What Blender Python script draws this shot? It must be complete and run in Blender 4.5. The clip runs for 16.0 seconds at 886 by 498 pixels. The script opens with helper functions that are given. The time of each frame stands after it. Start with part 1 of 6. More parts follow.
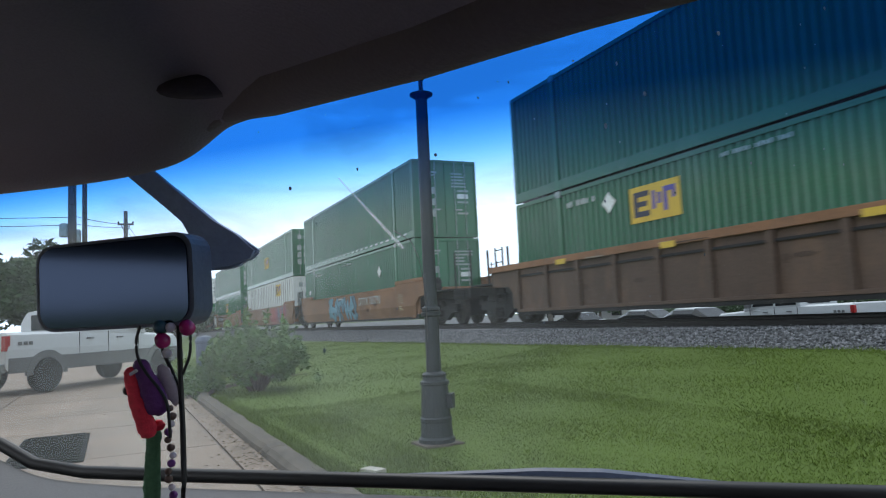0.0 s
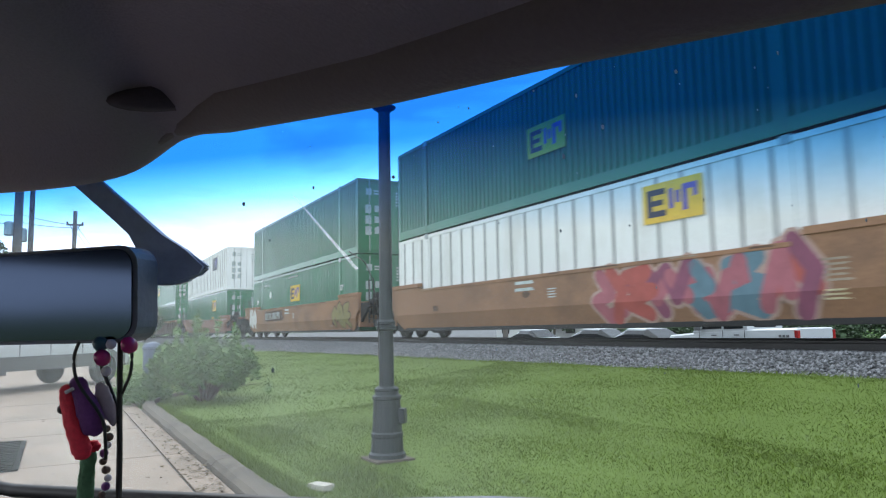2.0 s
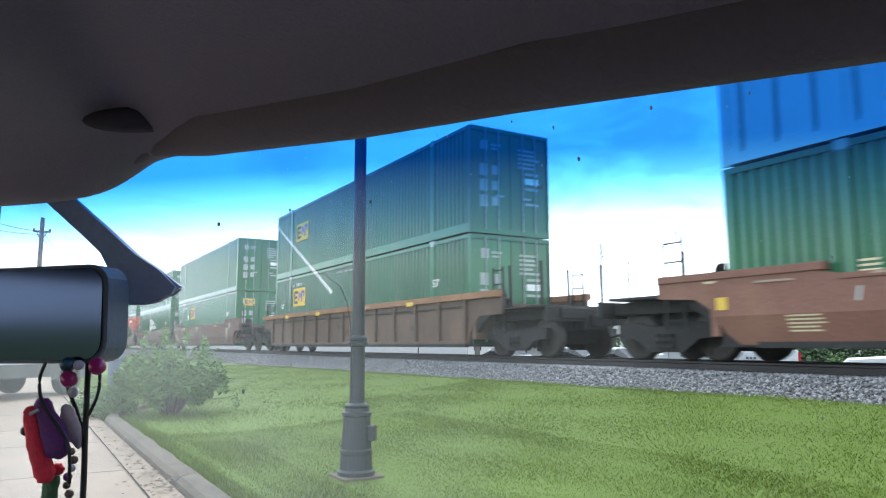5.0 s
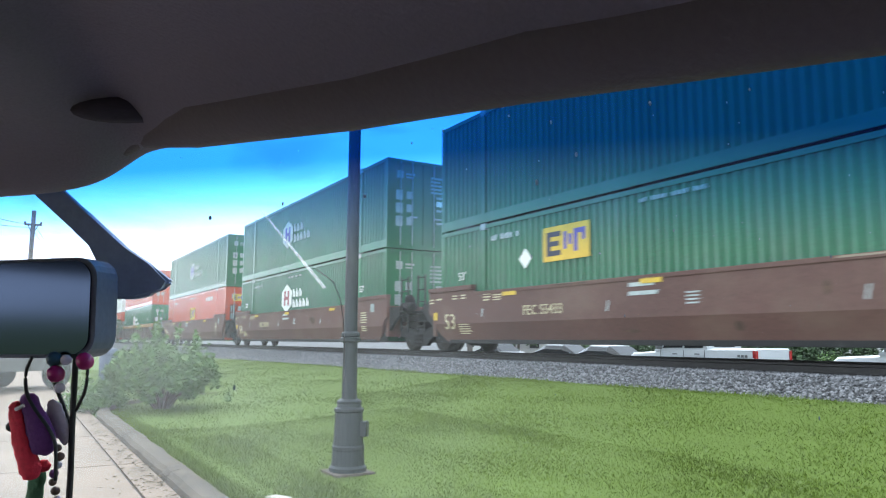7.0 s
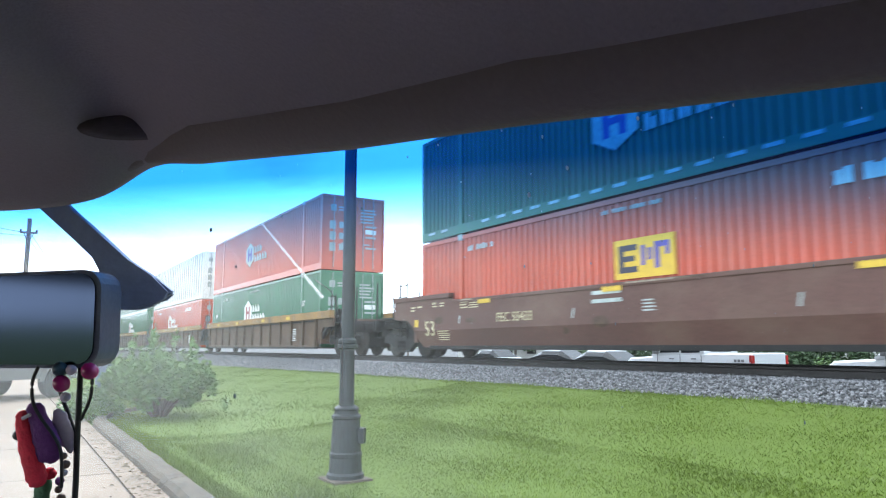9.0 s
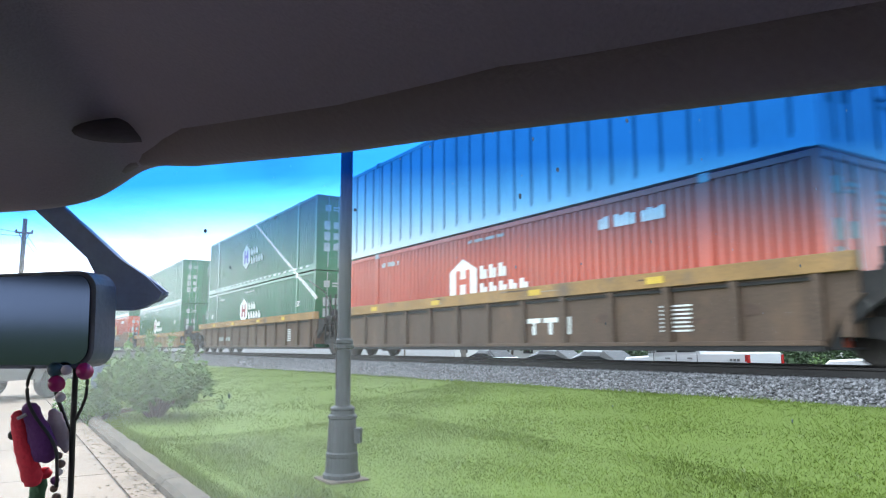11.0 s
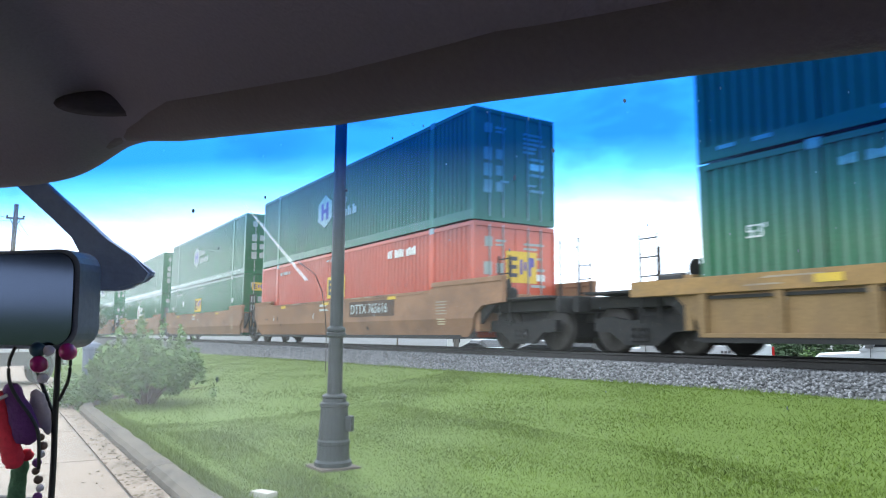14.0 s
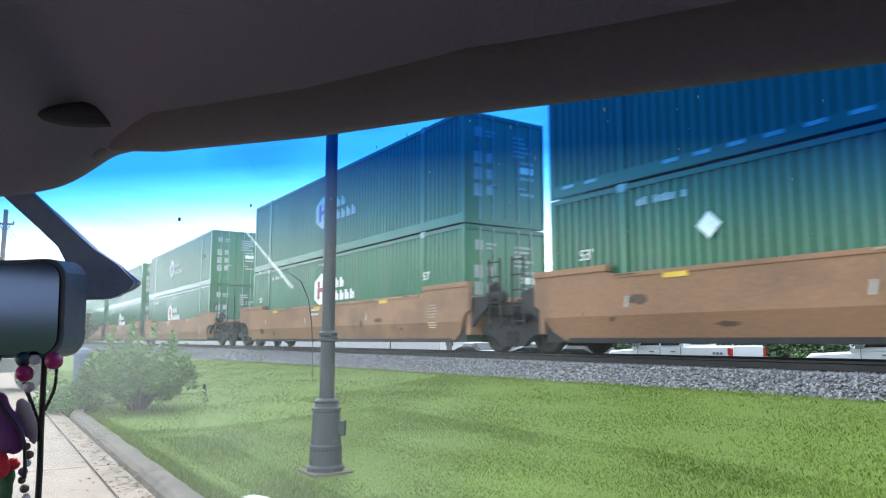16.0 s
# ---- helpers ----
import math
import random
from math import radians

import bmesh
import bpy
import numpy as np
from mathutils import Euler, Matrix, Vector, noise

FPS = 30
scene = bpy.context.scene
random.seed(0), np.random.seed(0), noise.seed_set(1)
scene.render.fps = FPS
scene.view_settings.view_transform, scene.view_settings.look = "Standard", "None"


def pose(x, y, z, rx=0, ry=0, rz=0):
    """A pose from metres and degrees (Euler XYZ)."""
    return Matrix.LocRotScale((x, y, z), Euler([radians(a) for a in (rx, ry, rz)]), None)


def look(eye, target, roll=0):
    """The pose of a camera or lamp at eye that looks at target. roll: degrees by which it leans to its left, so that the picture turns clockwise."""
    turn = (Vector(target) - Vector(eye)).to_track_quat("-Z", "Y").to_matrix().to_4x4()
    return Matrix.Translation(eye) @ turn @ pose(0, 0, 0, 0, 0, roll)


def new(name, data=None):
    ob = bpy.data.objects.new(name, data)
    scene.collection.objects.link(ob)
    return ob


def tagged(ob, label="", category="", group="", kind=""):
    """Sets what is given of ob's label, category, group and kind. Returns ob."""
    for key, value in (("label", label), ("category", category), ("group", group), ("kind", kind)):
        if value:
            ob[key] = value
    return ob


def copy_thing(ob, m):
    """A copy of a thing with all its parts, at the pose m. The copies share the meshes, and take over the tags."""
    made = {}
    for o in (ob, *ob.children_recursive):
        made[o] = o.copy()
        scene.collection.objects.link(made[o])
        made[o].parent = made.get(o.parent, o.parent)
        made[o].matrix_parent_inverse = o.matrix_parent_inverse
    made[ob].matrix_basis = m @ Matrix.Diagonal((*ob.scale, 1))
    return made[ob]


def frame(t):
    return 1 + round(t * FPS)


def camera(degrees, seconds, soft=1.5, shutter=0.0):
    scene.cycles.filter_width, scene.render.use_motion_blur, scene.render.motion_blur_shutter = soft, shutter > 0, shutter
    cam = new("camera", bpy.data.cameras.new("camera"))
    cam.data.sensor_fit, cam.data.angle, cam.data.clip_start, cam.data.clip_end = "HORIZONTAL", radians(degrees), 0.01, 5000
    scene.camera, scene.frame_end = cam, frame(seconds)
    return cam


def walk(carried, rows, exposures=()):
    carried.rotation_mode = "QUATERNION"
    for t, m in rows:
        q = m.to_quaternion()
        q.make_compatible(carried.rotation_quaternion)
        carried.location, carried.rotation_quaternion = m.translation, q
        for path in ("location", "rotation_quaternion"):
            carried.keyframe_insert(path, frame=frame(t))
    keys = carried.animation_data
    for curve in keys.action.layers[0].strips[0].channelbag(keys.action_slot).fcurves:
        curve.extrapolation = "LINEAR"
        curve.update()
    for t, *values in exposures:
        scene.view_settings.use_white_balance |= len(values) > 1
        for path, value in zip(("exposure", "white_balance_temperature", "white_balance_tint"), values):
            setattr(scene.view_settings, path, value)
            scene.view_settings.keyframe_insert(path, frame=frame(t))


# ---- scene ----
cam = camera(64.0, 16.0, soft=1.15, shutter=0.2)
PATH = [
    (0, (0.003, -0.006, 1.224), (-1.801, 0.836, 1.415), -2.8),
    (0.5, (0.005, -0.004, 1.222), (-1.804, 0.827, 1.417), -2.6),
    (1, (0.009, -0.012, 1.229), (-1.788, 0.843, 1.427), -1.8),
    (1.5, (0.01, -0.004, 1.233), (-1.763, 0.899, 1.442), -1.7),
    (2, (-0.001, 0.001, 1.239), (-1.748, 0.948, 1.463), -1.1),
    (2.5, (0.004, 0.001, 1.24), (-1.737, 0.958, 1.468), -0.7),
    (3, (0.01, -0.007, 1.242), (-1.717, 0.971, 1.486), -0.1),
    (3.5, (0.016, -0.001, 1.242), (-1.707, 0.984, 1.488), -0.1),
    (4, (0.005, -0.004, 1.246), (-1.712, 0.991, 1.501), -0.2),
    (6.5, (0.0, -0.001, 1.254), (-1.697, 1.022, 1.522), 0.3),
    (7, (-0.009, 0.001, 1.253), (-1.707, 1.027, 1.51), 0.3),
    (7.5, (-0.003, -0.004, 1.253), (-1.713, 1.0, 1.508), 0.5),
    (8, (0.01, -0.015, 1.256), (-1.692, 0.997, 1.537), 0.4),
    (8.5, (0.012, -0.011, 1.256), (-1.683, 1.015, 1.531), 0.1),
    (11, (0.025, -0.011, 1.256), (-1.661, 1.03, 1.529), -0.1),
    (11.5, (0.01, -0.008, 1.255), (-1.679, 1.03, 1.521), 0.0),
    (12, (0.011, -0.006, 1.253), (-1.676, 1.037, 1.511), 0.2),
    (12.5, (0.006, -0.001, 1.25), (-1.683, 1.042, 1.498), 0.0),
    (13, (-0.001, 0.0, 1.25), (-1.681, 1.057, 1.497), 0.3),
    (13.5, (0.008, 0.001, 1.248), (-1.674, 1.055, 1.494), 0.5),
    (14, (0.01, 0.0, 1.248), (-1.669, 1.058, 1.493), 0.4),
    (14.5, (0.013, -0.003, 1.251), (-1.663, 1.059, 1.503), 0.6),
    (15, (0.015, 0.0, 1.249), (-1.659, 1.064, 1.503), 0.1),
    (15.5, (0.019, 0.01, 1.247), (-1.653, 1.079, 1.489), 0.2),
    (16, (0.024, 0.004, 1.252), (-1.643, 1.079, 1.506), -0.0),
]
walk(cam, [(t, look(eye, target, lean)) for t, eye, target, lean in PATH],
     exposures=[(0, -0.44), (0.5, -0.07), (1, -0.05), (1.5, 0.12), (2.5, 0.39), (3.5, 0.53), (6.5, 0.74), (8, 0.77), (8.5, 0.94), (11, 0.95), (12, 1.02), (12.5, 0.94), (13, 0.75), (13.5, 0.62), (14, 0.77), (14.5, 0.42), (15, 0.77), (16, 0.87)])

# ---- world and sun ----
world = bpy.data.worlds.new("sky")
scene.world = world
world.use_nodes = True
wn, wl = world.node_tree.nodes, world.node_tree.links
wn.clear()
SUN_EL, SUN_AZ = 62.0, 76.0   # degrees; azimuth of the sun's place, counter-clockwise from +y
sun_dir = Vector((-math.sin(radians(SUN_AZ)) * math.cos(radians(SUN_EL)), math.cos(radians(SUN_AZ)) * math.cos(radians(SUN_EL)), math.sin(radians(SUN_EL))))
sky = wn.new("ShaderNodeTexSky")
sky.sky_type, sky.sun_disc = "NISHITA", False
sky.sun_elevation, sky.sun_rotation = radians(SUN_EL), radians(-SUN_AZ)
sky.air_density, sky.dust_density = 1.2, 2.0
tc = wn.new("ShaderNodeTexCoord")
mp = wn.new("ShaderNodeMapping")
mp.inputs["Scale"].default_value = (1.0, 1.0, 3.2)
cn = wn.new("ShaderNodeTexNoise")
cn.inputs["Scale"].default_value, cn.inputs["Detail"].default_value, cn.inputs["Roughness"].default_value, cn.inputs["Distortion"].default_value = 3.8, 8, 0.6, 0.6
cm = wn.new("ShaderNodeMapRange")   # clearer edges to the clouds
cm.clamp = False
cm.inputs["From Min"].default_value, cm.inputs["From Max"].default_value = 0.3, 0.7
cm.inputs["To Min"].default_value, cm.inputs["To Max"].default_value = 0.0, 1.0
sep = wn.new("ShaderNodeSeparateXYZ")
ma = wn.new("ShaderNodeMath"); ma.operation = "MULTIPLY_ADD"   # more cloud low down
ma.inputs[1].default_value, ma.inputs[2].default_value = -1.0, 0.48
ad = wn.new("ShaderNodeMath"); ad.operation = "ADD"
cr = wn.new("ShaderNodeValToRGB")
cr.color_ramp.elements[0].position, cr.color_ramp.elements[1].position = 0.52, 0.86
cr.color_ramp.elements[0].color = (0.66, 0.66, 0.66, 1)
mixc = wn.new("ShaderNodeMixRGB")
mixc.inputs[2].default_value = (20.6, 21.7, 23.4, 1)
bg = wn.new("ShaderNodeBackground")
bg.inputs["Strength"].default_value = 0.10
wo = wn.new("ShaderNodeOutputWorld")
wl.new(tc.outputs["Generated"], mp.inputs["Vector"]); wl.new(mp.outputs[0], cn.inputs["Vector"])
wl.new(tc.outputs["Generated"], sep.inputs[0]); wl.new(sep.outputs["Z"], ma.inputs[0])
wl.new(ma.outputs[0], ad.inputs[0]); wl.new(cn.outputs[0], cm.inputs["Value"]); wl.new(cm.outputs[0], ad.inputs[1]); wl.new(ad.outputs[0], cr.inputs[0])
wl.new(cr.outputs[0], mixc.inputs[0]); wl.new(sky.outputs[0], mixc.inputs[1])
wl.new(mixc.outputs[0], bg.inputs["Color"]); wl.new(bg.outputs[0], wo.inputs["Surface"])

sun = new("sun", bpy.data.lights.new("sun", "SUN"))
sun.data.energy, sun.data.angle, sun.data.color = 1.6, radians(10), (1.0, 0.98, 0.94)
sun.matrix_world = look(tuple(sun_dir * 60), (0, 0, 0))

# ---- materials ----
def mat(name, base, rough=0.6, metal=0.0, scale=3.0, vary=0.25, fine=60.0, bump=0.15, dirt=None, dirt_amount=0.0, stretch=(1, 1, 1), spec=0.5, rand=0.0):
    """A procedural surface: two scales of variation, fine bump, stains of a second colour."""
    m = bpy.data.materials.new(name)
    m.use_nodes = True
    n, l = m.node_tree.nodes, m.node_tree.links
    b = n["Principled BSDF"]
    t = n.new("ShaderNodeTexCoord"); mpn = n.new("ShaderNodeMapping")
    mpn.inputs["Scale"].default_value = stretch
    l.new(t.outputs["Object"], mpn.inputs[0])
    big = n.new("ShaderNodeTexNoise"); big.inputs["Scale"].default_value, big.inputs["Detail"].default_value = scale, 5
    sm = n.new("ShaderNodeTexNoise"); sm.inputs["Scale"].default_value, sm.inputs["Detail"].default_value = fine, 3
    l.new(mpn.outputs[0], big.inputs["Vector"]); l.new(t.outputs["Object"], sm.inputs["Vector"])
    hsv = n.new("ShaderNodeHueSaturation"); hsv.inputs["Color"].default_value = (*base, 1)
    add = n.new("ShaderNodeMath"); add.operation = "ADD"
    l.new(big.outputs[0], add.inputs[0]); l.new(sm.outputs[0], add.inputs[1])
    mr = n.new("ShaderNodeMapRange")
    mr.inputs["From Min"].default_value, mr.inputs["From Max"].default_value = 0.6, 1.4
    mr.inputs["To Min"].default_value, mr.inputs["To Max"].default_value = 1 - vary, 1 + vary
    l.new(add.outputs[0], mr.inputs["Value"])
    val = mr.outputs[0]
    if rand:
        oi = n.new("ShaderNodeObjectInfo"); rr = n.new("ShaderNodeMapRange")
        rr.inputs["To Min"].default_value, rr.inputs["To Max"].default_value = 1 - rand, 1 + rand
        l.new(oi.outputs["Random"], rr.inputs["Value"])
        mu = n.new("ShaderNodeMath"); mu.operation = "MULTIPLY"
        l.new(val, mu.inputs[0]); l.new(rr.outputs[0], mu.inputs[1]); val = mu.outputs[0]
    l.new(val, hsv.inputs["Value"])
    col = hsv.outputs[0]
    if dirt:
        dn = n.new("ShaderNodeTexNoise"); dn.inputs["Scale"].default_value, dn.inputs["Detail"].default_value = scale * 1.7, 8
        dn.inputs["Roughness"].default_value = 0.65
        l.new(mpn.outputs[0], dn.inputs["Vector"])
        ramp = n.new("ShaderNodeMapRange")
        ramp.inputs["From Min"].default_value, ramp.inputs["From Max"].default_value = 0.5, 0.75
        ramp.inputs["To Max"].default_value = dirt_amount
        l.new(dn.outputs[0], ramp.inputs["Value"])
        mx = n.new("ShaderNodeMixRGB"); mx.inputs[2].default_value = (*dirt, 1)
        l.new(ramp.outputs[0], mx.inputs[0]); l.new(col, mx.inputs[1]); col = mx.outputs[0]
    l.new(col, b.inputs["Base Color"])
    b.inputs["Roughness"].default_value, b.inputs["Metallic"].default_value = rough, metal
    b.inputs["Specular IOR Level"].default_value = spec
    if bump:
        bp = n.new("ShaderNodeBump"); bp.inputs["Strength"].default_value, bp.inputs["Distance"].default_value = bump, 0.01
        l.new(sm.outputs[0], bp.inputs["Height"]); l.new(bp.outputs[0], b.inputs["Normal"])
    return m

GREY_DIRT = (0.16, 0.15, 0.13)
M = {
    "green": mat("green_paint", (0.022, 0.120, 0.056), 0.24, 0, 0.7, 0.28, 30, 0.03, (0.11, 0.15, 0.12), 0.45, (0.6, 1, 0.25), rand=0.16),
    "red": mat("red_paint", (0.46, 0.085, 0.048), 0.27, 0, 0.7, 0.2, 30, 0.03, (0.33, 0.15, 0.11), 0.4, (0.6, 1, 0.25), rand=0.08),
    "white": mat("white_paint", (0.66, 0.66, 0.63), 0.5, 0, 0.8, 0.12, 30, 0.06, (0.36, 0.33, 0.28), 0.45, (0.7, 1, 0.3)),
    "orange_car": mat("weathered_orange_paint", (0.25, 0.128, 0.068), 0.7, 0, 0.55, 0.3, 24, 0.2, (0.11, 0.062, 0.04), 0.9, (0.5, 1, 0.7), rand=0.08),
    "maroon_car": mat("maroon_paint", (0.105, 0.048, 0.038), 0.65, 0, 0.6, 0.3, 24, 0.2, (0.17, 0.11, 0.08), 0.7, (0.5, 1, 0.7)),
    "rust_car": mat("rusty_brown_paint", (0.095, 0.058, 0.040), 0.75, 0, 0.9, 0.4, 24, 0.25, (0.20, 0.115, 0.065), 0.75, (0.7, 1, 0.5)),
    "tan_car": mat("dull_brown_paint", (0.088, 0.055, 0.036), 0.75, 0, 0.9, 0.4, 24, 0.25, (0.17, 0.10, 0.055), 0.75, (0.7, 1, 0.5)),
    "ochre_car": mat("ochre_brown_paint", (0.215, 0.130, 0.055), 0.75, 0, 0.9, 0.35, 24, 0.25, (0.12, 0.075, 0.045), 0.75, (0.7, 1, 0.5)),
    "yellow_rail": mat("dirty_yellow_paint", (0.29, 0.165, 0.058), 0.7, 0, 1.1, 0.3, 24, 0.2, (0.13, 0.095, 0.07), 0.95, (0.7, 1, 1)),
    "rust_rail": mat("rusty_orange_paint", (0.24, 0.115, 0.055), 0.75, 0, 1.2, 0.3, 24, 0.15, (0.12, 0.08, 0.06), 0.6, (0.7, 1, 1)),
    "cast": mat("dark_cast_steel", (0.016, 0.015, 0.015), 0.75, 0.1, 4, 0.35, 50, 0.3, (0.05, 0.038, 0.03), 0.5),
    "wheel": mat("worn_wheel_steel", (0.04, 0.034, 0.03), 0.6, 0.3, 4, 0.3, 50, 0.2),
    "mark_white": mat("white_marking", (0.72, 0.73, 0.70), 0.6, 0, 5, 0.15, 60, 0.0, (0.35, 0.36, 0.33), 0.5),
    "mark_cream": mat("cream_marking", (0.55, 0.47, 0.30), 0.6, 0, 5, 0.2, 60, 0.0, (0.3, 0.2, 0.12), 0.6),
    "mark_yellow": mat("yellow_marking", (0.62, 0.40, 0.045), 0.6, 0, 5, 0.15, 60, 0.0, (0.3, 0.22, 0.08), 0.4),
    "mark_dark": mat("dark_marking", (0.035, 0.035, 0.06), 0.6, 0, 5, 0.2, 60, 0.0),
    "mark_purple": mat("purple_marking", (0.10, 0.08, 0.30), 0.6, 0, 5, 0.2, 60, 0.0),
    "mark_red": mat("dark_red_marking", (0.26, 0.06, 0.07), 0.6, 0, 5, 0.2, 60, 0.0),
    "graf_blue": mat("pale_blue_spray", (0.15, 0.29, 0.36), 0.7, 0, 3, 0.25, 60, 0.0),
    "graf_pink": mat("pink_spray", (0.32, 0.10, 0.12), 0.7, 0, 3, 0.3, 60, 0.0),
    "graf_slate": mat("slate_blue_spray", (0.10, 0.17, 0.21), 0.7, 0, 3, 0.25, 60, 0.0),
    "graf_red": mat("brick_red_spray", (0.34, 0.075, 0.06), 0.7, 0, 3, 0.3, 60, 0.0),
    "graf_plum": mat("plum_spray", (0.20, 0.06, 0.10), 0.7, 0, 3, 0.3, 60, 0.0),
    "graf_rose": mat("pale_rose_spray", (0.36, 0.24, 0.20), 0.7, 0, 3, 0.3, 60, 0.0),
    "graf_grey": mat("pale_grey_spray", (0.52, 0.50, 0.47), 0.7, 0, 3, 0.2, 60, 0.0),
    "graf_green": mat("dull_yellow_spray", (0.20, 0.165, 0.065), 0.7, 0, 3, 0.25, 60, 0.0),
    "arm_grey": mat("dark_grey_plastic", (0.27, 0.33, 0.47), 0.55, 0, 6, 0.12, 120, 0.1),
    "light_maroon": mat("faded_red_brown_paint", (0.17, 0.075, 0.052), 0.7, 0, 0.6, 0.3, 24, 0.2, (0.24, 0.13, 0.08), 0.7, (0.5, 1, 0.7)),
    "rail": mat("rail_steel", (0.045, 0.040, 0.038), 0.6, 0.3, 5, 0.3, 40, 0.2),
    "tie": mat("creosoted_timber", (0.045, 0.036, 0.03), 0.85, 0, 3, 0.35, 40, 0.4),
    "ballast_bed": mat("crushed_stone_bed", (0.10, 0.098, 0.098), 0.9, 0, 4, 0.35, 26, 0.9),
    "lawn": mat("lawn_soil_and_grass", (0.074, 0.116, 0.006), 0.9, 0, 0.5, 0.15, 40, 0.15, (0.085, 0.135, 0.012), 0.5),
    "concrete": mat("driveway_concrete", (0.235, 0.175, 0.130), 0.85, 0, 0.8, 0.34, 50, 0.3, (0.11, 0.082, 0.058), 0.85),
    "kerb": mat("kerb_concrete", (0.100, 0.080, 0.060), 0.9, 0, 3.5, 0.55, 50, 0.5, (0.045, 0.037, 0.028), 0.95),
    "asphalt": mat("asphalt", (0.065, 0.065, 0.065), 0.85, 0, 1.0, 0.25, 60, 0.4),
    "iron": mat("drain_iron", (0.008, 0.008, 0.008), 0.9, 0.0, 5, 0.3, 60, 0.3, spec=0.1),
    "lamp_paint": mat("dark_green_grey_paint", (0.018, 0.024, 0.026), 0.5, 0.1, 6, 0.2, 60, 0.1, (0.06, 0.064, 0.06), 0.35),
    "blade": mat("grass_blade", (0.096, 0.142, 0.006), 0.6, 0, 0.45, 0.35, 9, 0.0, (0.120, 0.172, 0.012), 0.6),
    "stone": mat("crushed_stone", (0.24, 0.235, 0.235), 0.9, 0, 14, 0.6, 60, 0.3),
    "leaf": mat("shrub_leaf", (0.072, 0.150, 0.026), 0.55, 0, 5.0, 0.7, 25, 0.0, (0.22, 0.30, 0.10), 0.75),
    "tree_leaf": mat("tree_leaf", (0.036, 0.072, 0.022), 0.6, 0, 1.0, 0.4, 20, 0.1),
    "bark": mat("bark", (0.10, 0.075, 0.055), 0.9, 0, 5, 0.3, 30, 0.5),
    "pole_wood": mat("weathered_pole_timber", (0.10, 0.085, 0.07), 0.9, 0, 3, 0.3, 30, 0.4, stretch=(3, 3, 0.4)),
    "wire": mat("black_cable", (0.02, 0.02, 0.02), 0.6, 0, 5, 0.1, 30, 0.0),
    "car_white": mat("white_car_paint", (0.52, 0.53, 0.54), 0.3, 0, 0.8, 0.04, 40, 0.0),
    "car_silver": mat("silver_car_paint", (0.42, 0.43, 0.45), 0.3, 0.4, 0.8, 0.05, 40, 0.0),
    "car_dark": mat("grey_lower_cladding", (0.13, 0.13, 0.13), 0.5, 0, 2, 0.15, 40, 0.05),
    "car_glass": mat("dark_car_glass", (0.012, 0.014, 0.016), 0.2, 0, 2, 0.1, 40, 0.0, spec=0.2),
    "tyre": mat("tyre_rubber", (0.02, 0.02, 0.021), 0.85, 0, 5, 0.2, 60, 0.2),
    "rim": mat("alloy_rim", (0.35, 0.36, 0.37), 0.35, 0.8, 5, 0.1, 60, 0.0),
    "lens_red": mat("red_lamp_lens", (0.35, 0.01, 0.01), 0.25, 0, 5, 0.1, 60, 0.0),
    "headliner": mat("grey_headliner_fabric", (0.22, 0.20, 0.245), 0.95, 0, 4, 0.08, 300, 0.25),
    "visor": mat("grey_visor_vinyl", (0.15, 0.13, 0.145), 0.8, 0, 4, 0.08, 200, 0.2),
    "tan_paint": mat("tan_truck_paint", (0.42, 0.27, 0.12), 0.5, 0, 1.0, 0.12, 40, 0.05, (0.25, 0.17, 0.09), 0.4),
    "charm_teal": mat("dark_teal_bead", (0.02, 0.06, 0.09), 0.3, 0, 20, 0.2, 200, 0.0),
    "recess": mat("recess_shade", (0.085, 0.076, 0.09), 0.8, 0, 6, 0.15, 120, 0.1, spec=0.2),
    "trim_black": mat("black_plastic", (0.075, 0.095, 0.15), 0.5, 0, 6, 0.15, 120, 0.1),
    "dash": mat("grey_dashboard_plastic", (0.11, 0.11, 0.115), 0.6, 0, 4, 0.08, 200, 0.15),
    "seal": mat("black_rubber_seal", (0.01, 0.01, 0.011), 0.5, 0, 6, 0.1, 80, 0.0),
    "charm_red": mat("red_plush", (0.68, 0.03, 0.06), 0.8, 0, 20, 0.2, 200, 0.3),
    "charm_purple": mat("purple_plush", (0.12, 0.03, 0.16), 0.8, 0, 20, 0.2, 200, 0.3),
    "charm_pink": mat("magenta_bead", (0.32, 0.015, 0.12), 0.25, 0, 20, 0.1, 200, 0.0),
    "charm_green": mat("green_tassel", (0.06, 0.16, 0.08), 0.85, 0, 20, 0.25, 200, 0.3),
    "charm_white": mat("pale_ribbon", (0.50, 0.45, 0.50), 0.7, 0, 20, 0.15, 200, 0.1),
    "bead_wood": mat("brown_beads", (0.10, 0.06, 0.045), 0.5, 0, 20, 0.2, 200, 0.0),
    "roof_white": mat("pale_roof_sheet", (0.55, 0.56, 0.57), 0.6, 0, 0.5, 0.1, 20, 0.1),
    "wall_pale": mat("pale_wall", (0.50, 0.49, 0.46), 0.8, 0, 0.5, 0.12, 20, 0.1),
    "wall_red": mat("red_brick_wall", (0.28, 0.09, 0.06), 0.85, 0, 0.8, 0.2, 20, 0.2),
    "block": mat("pale_cement_block", (0.40, 0.37, 0.31), 0.85, 0, 8, 0.15, 60, 0.3),
}
mm = bpy.data.materials.new("mirror_glass"); mm.use_nodes = True
pb = mm.node_tree.nodes["Principled BSDF"]
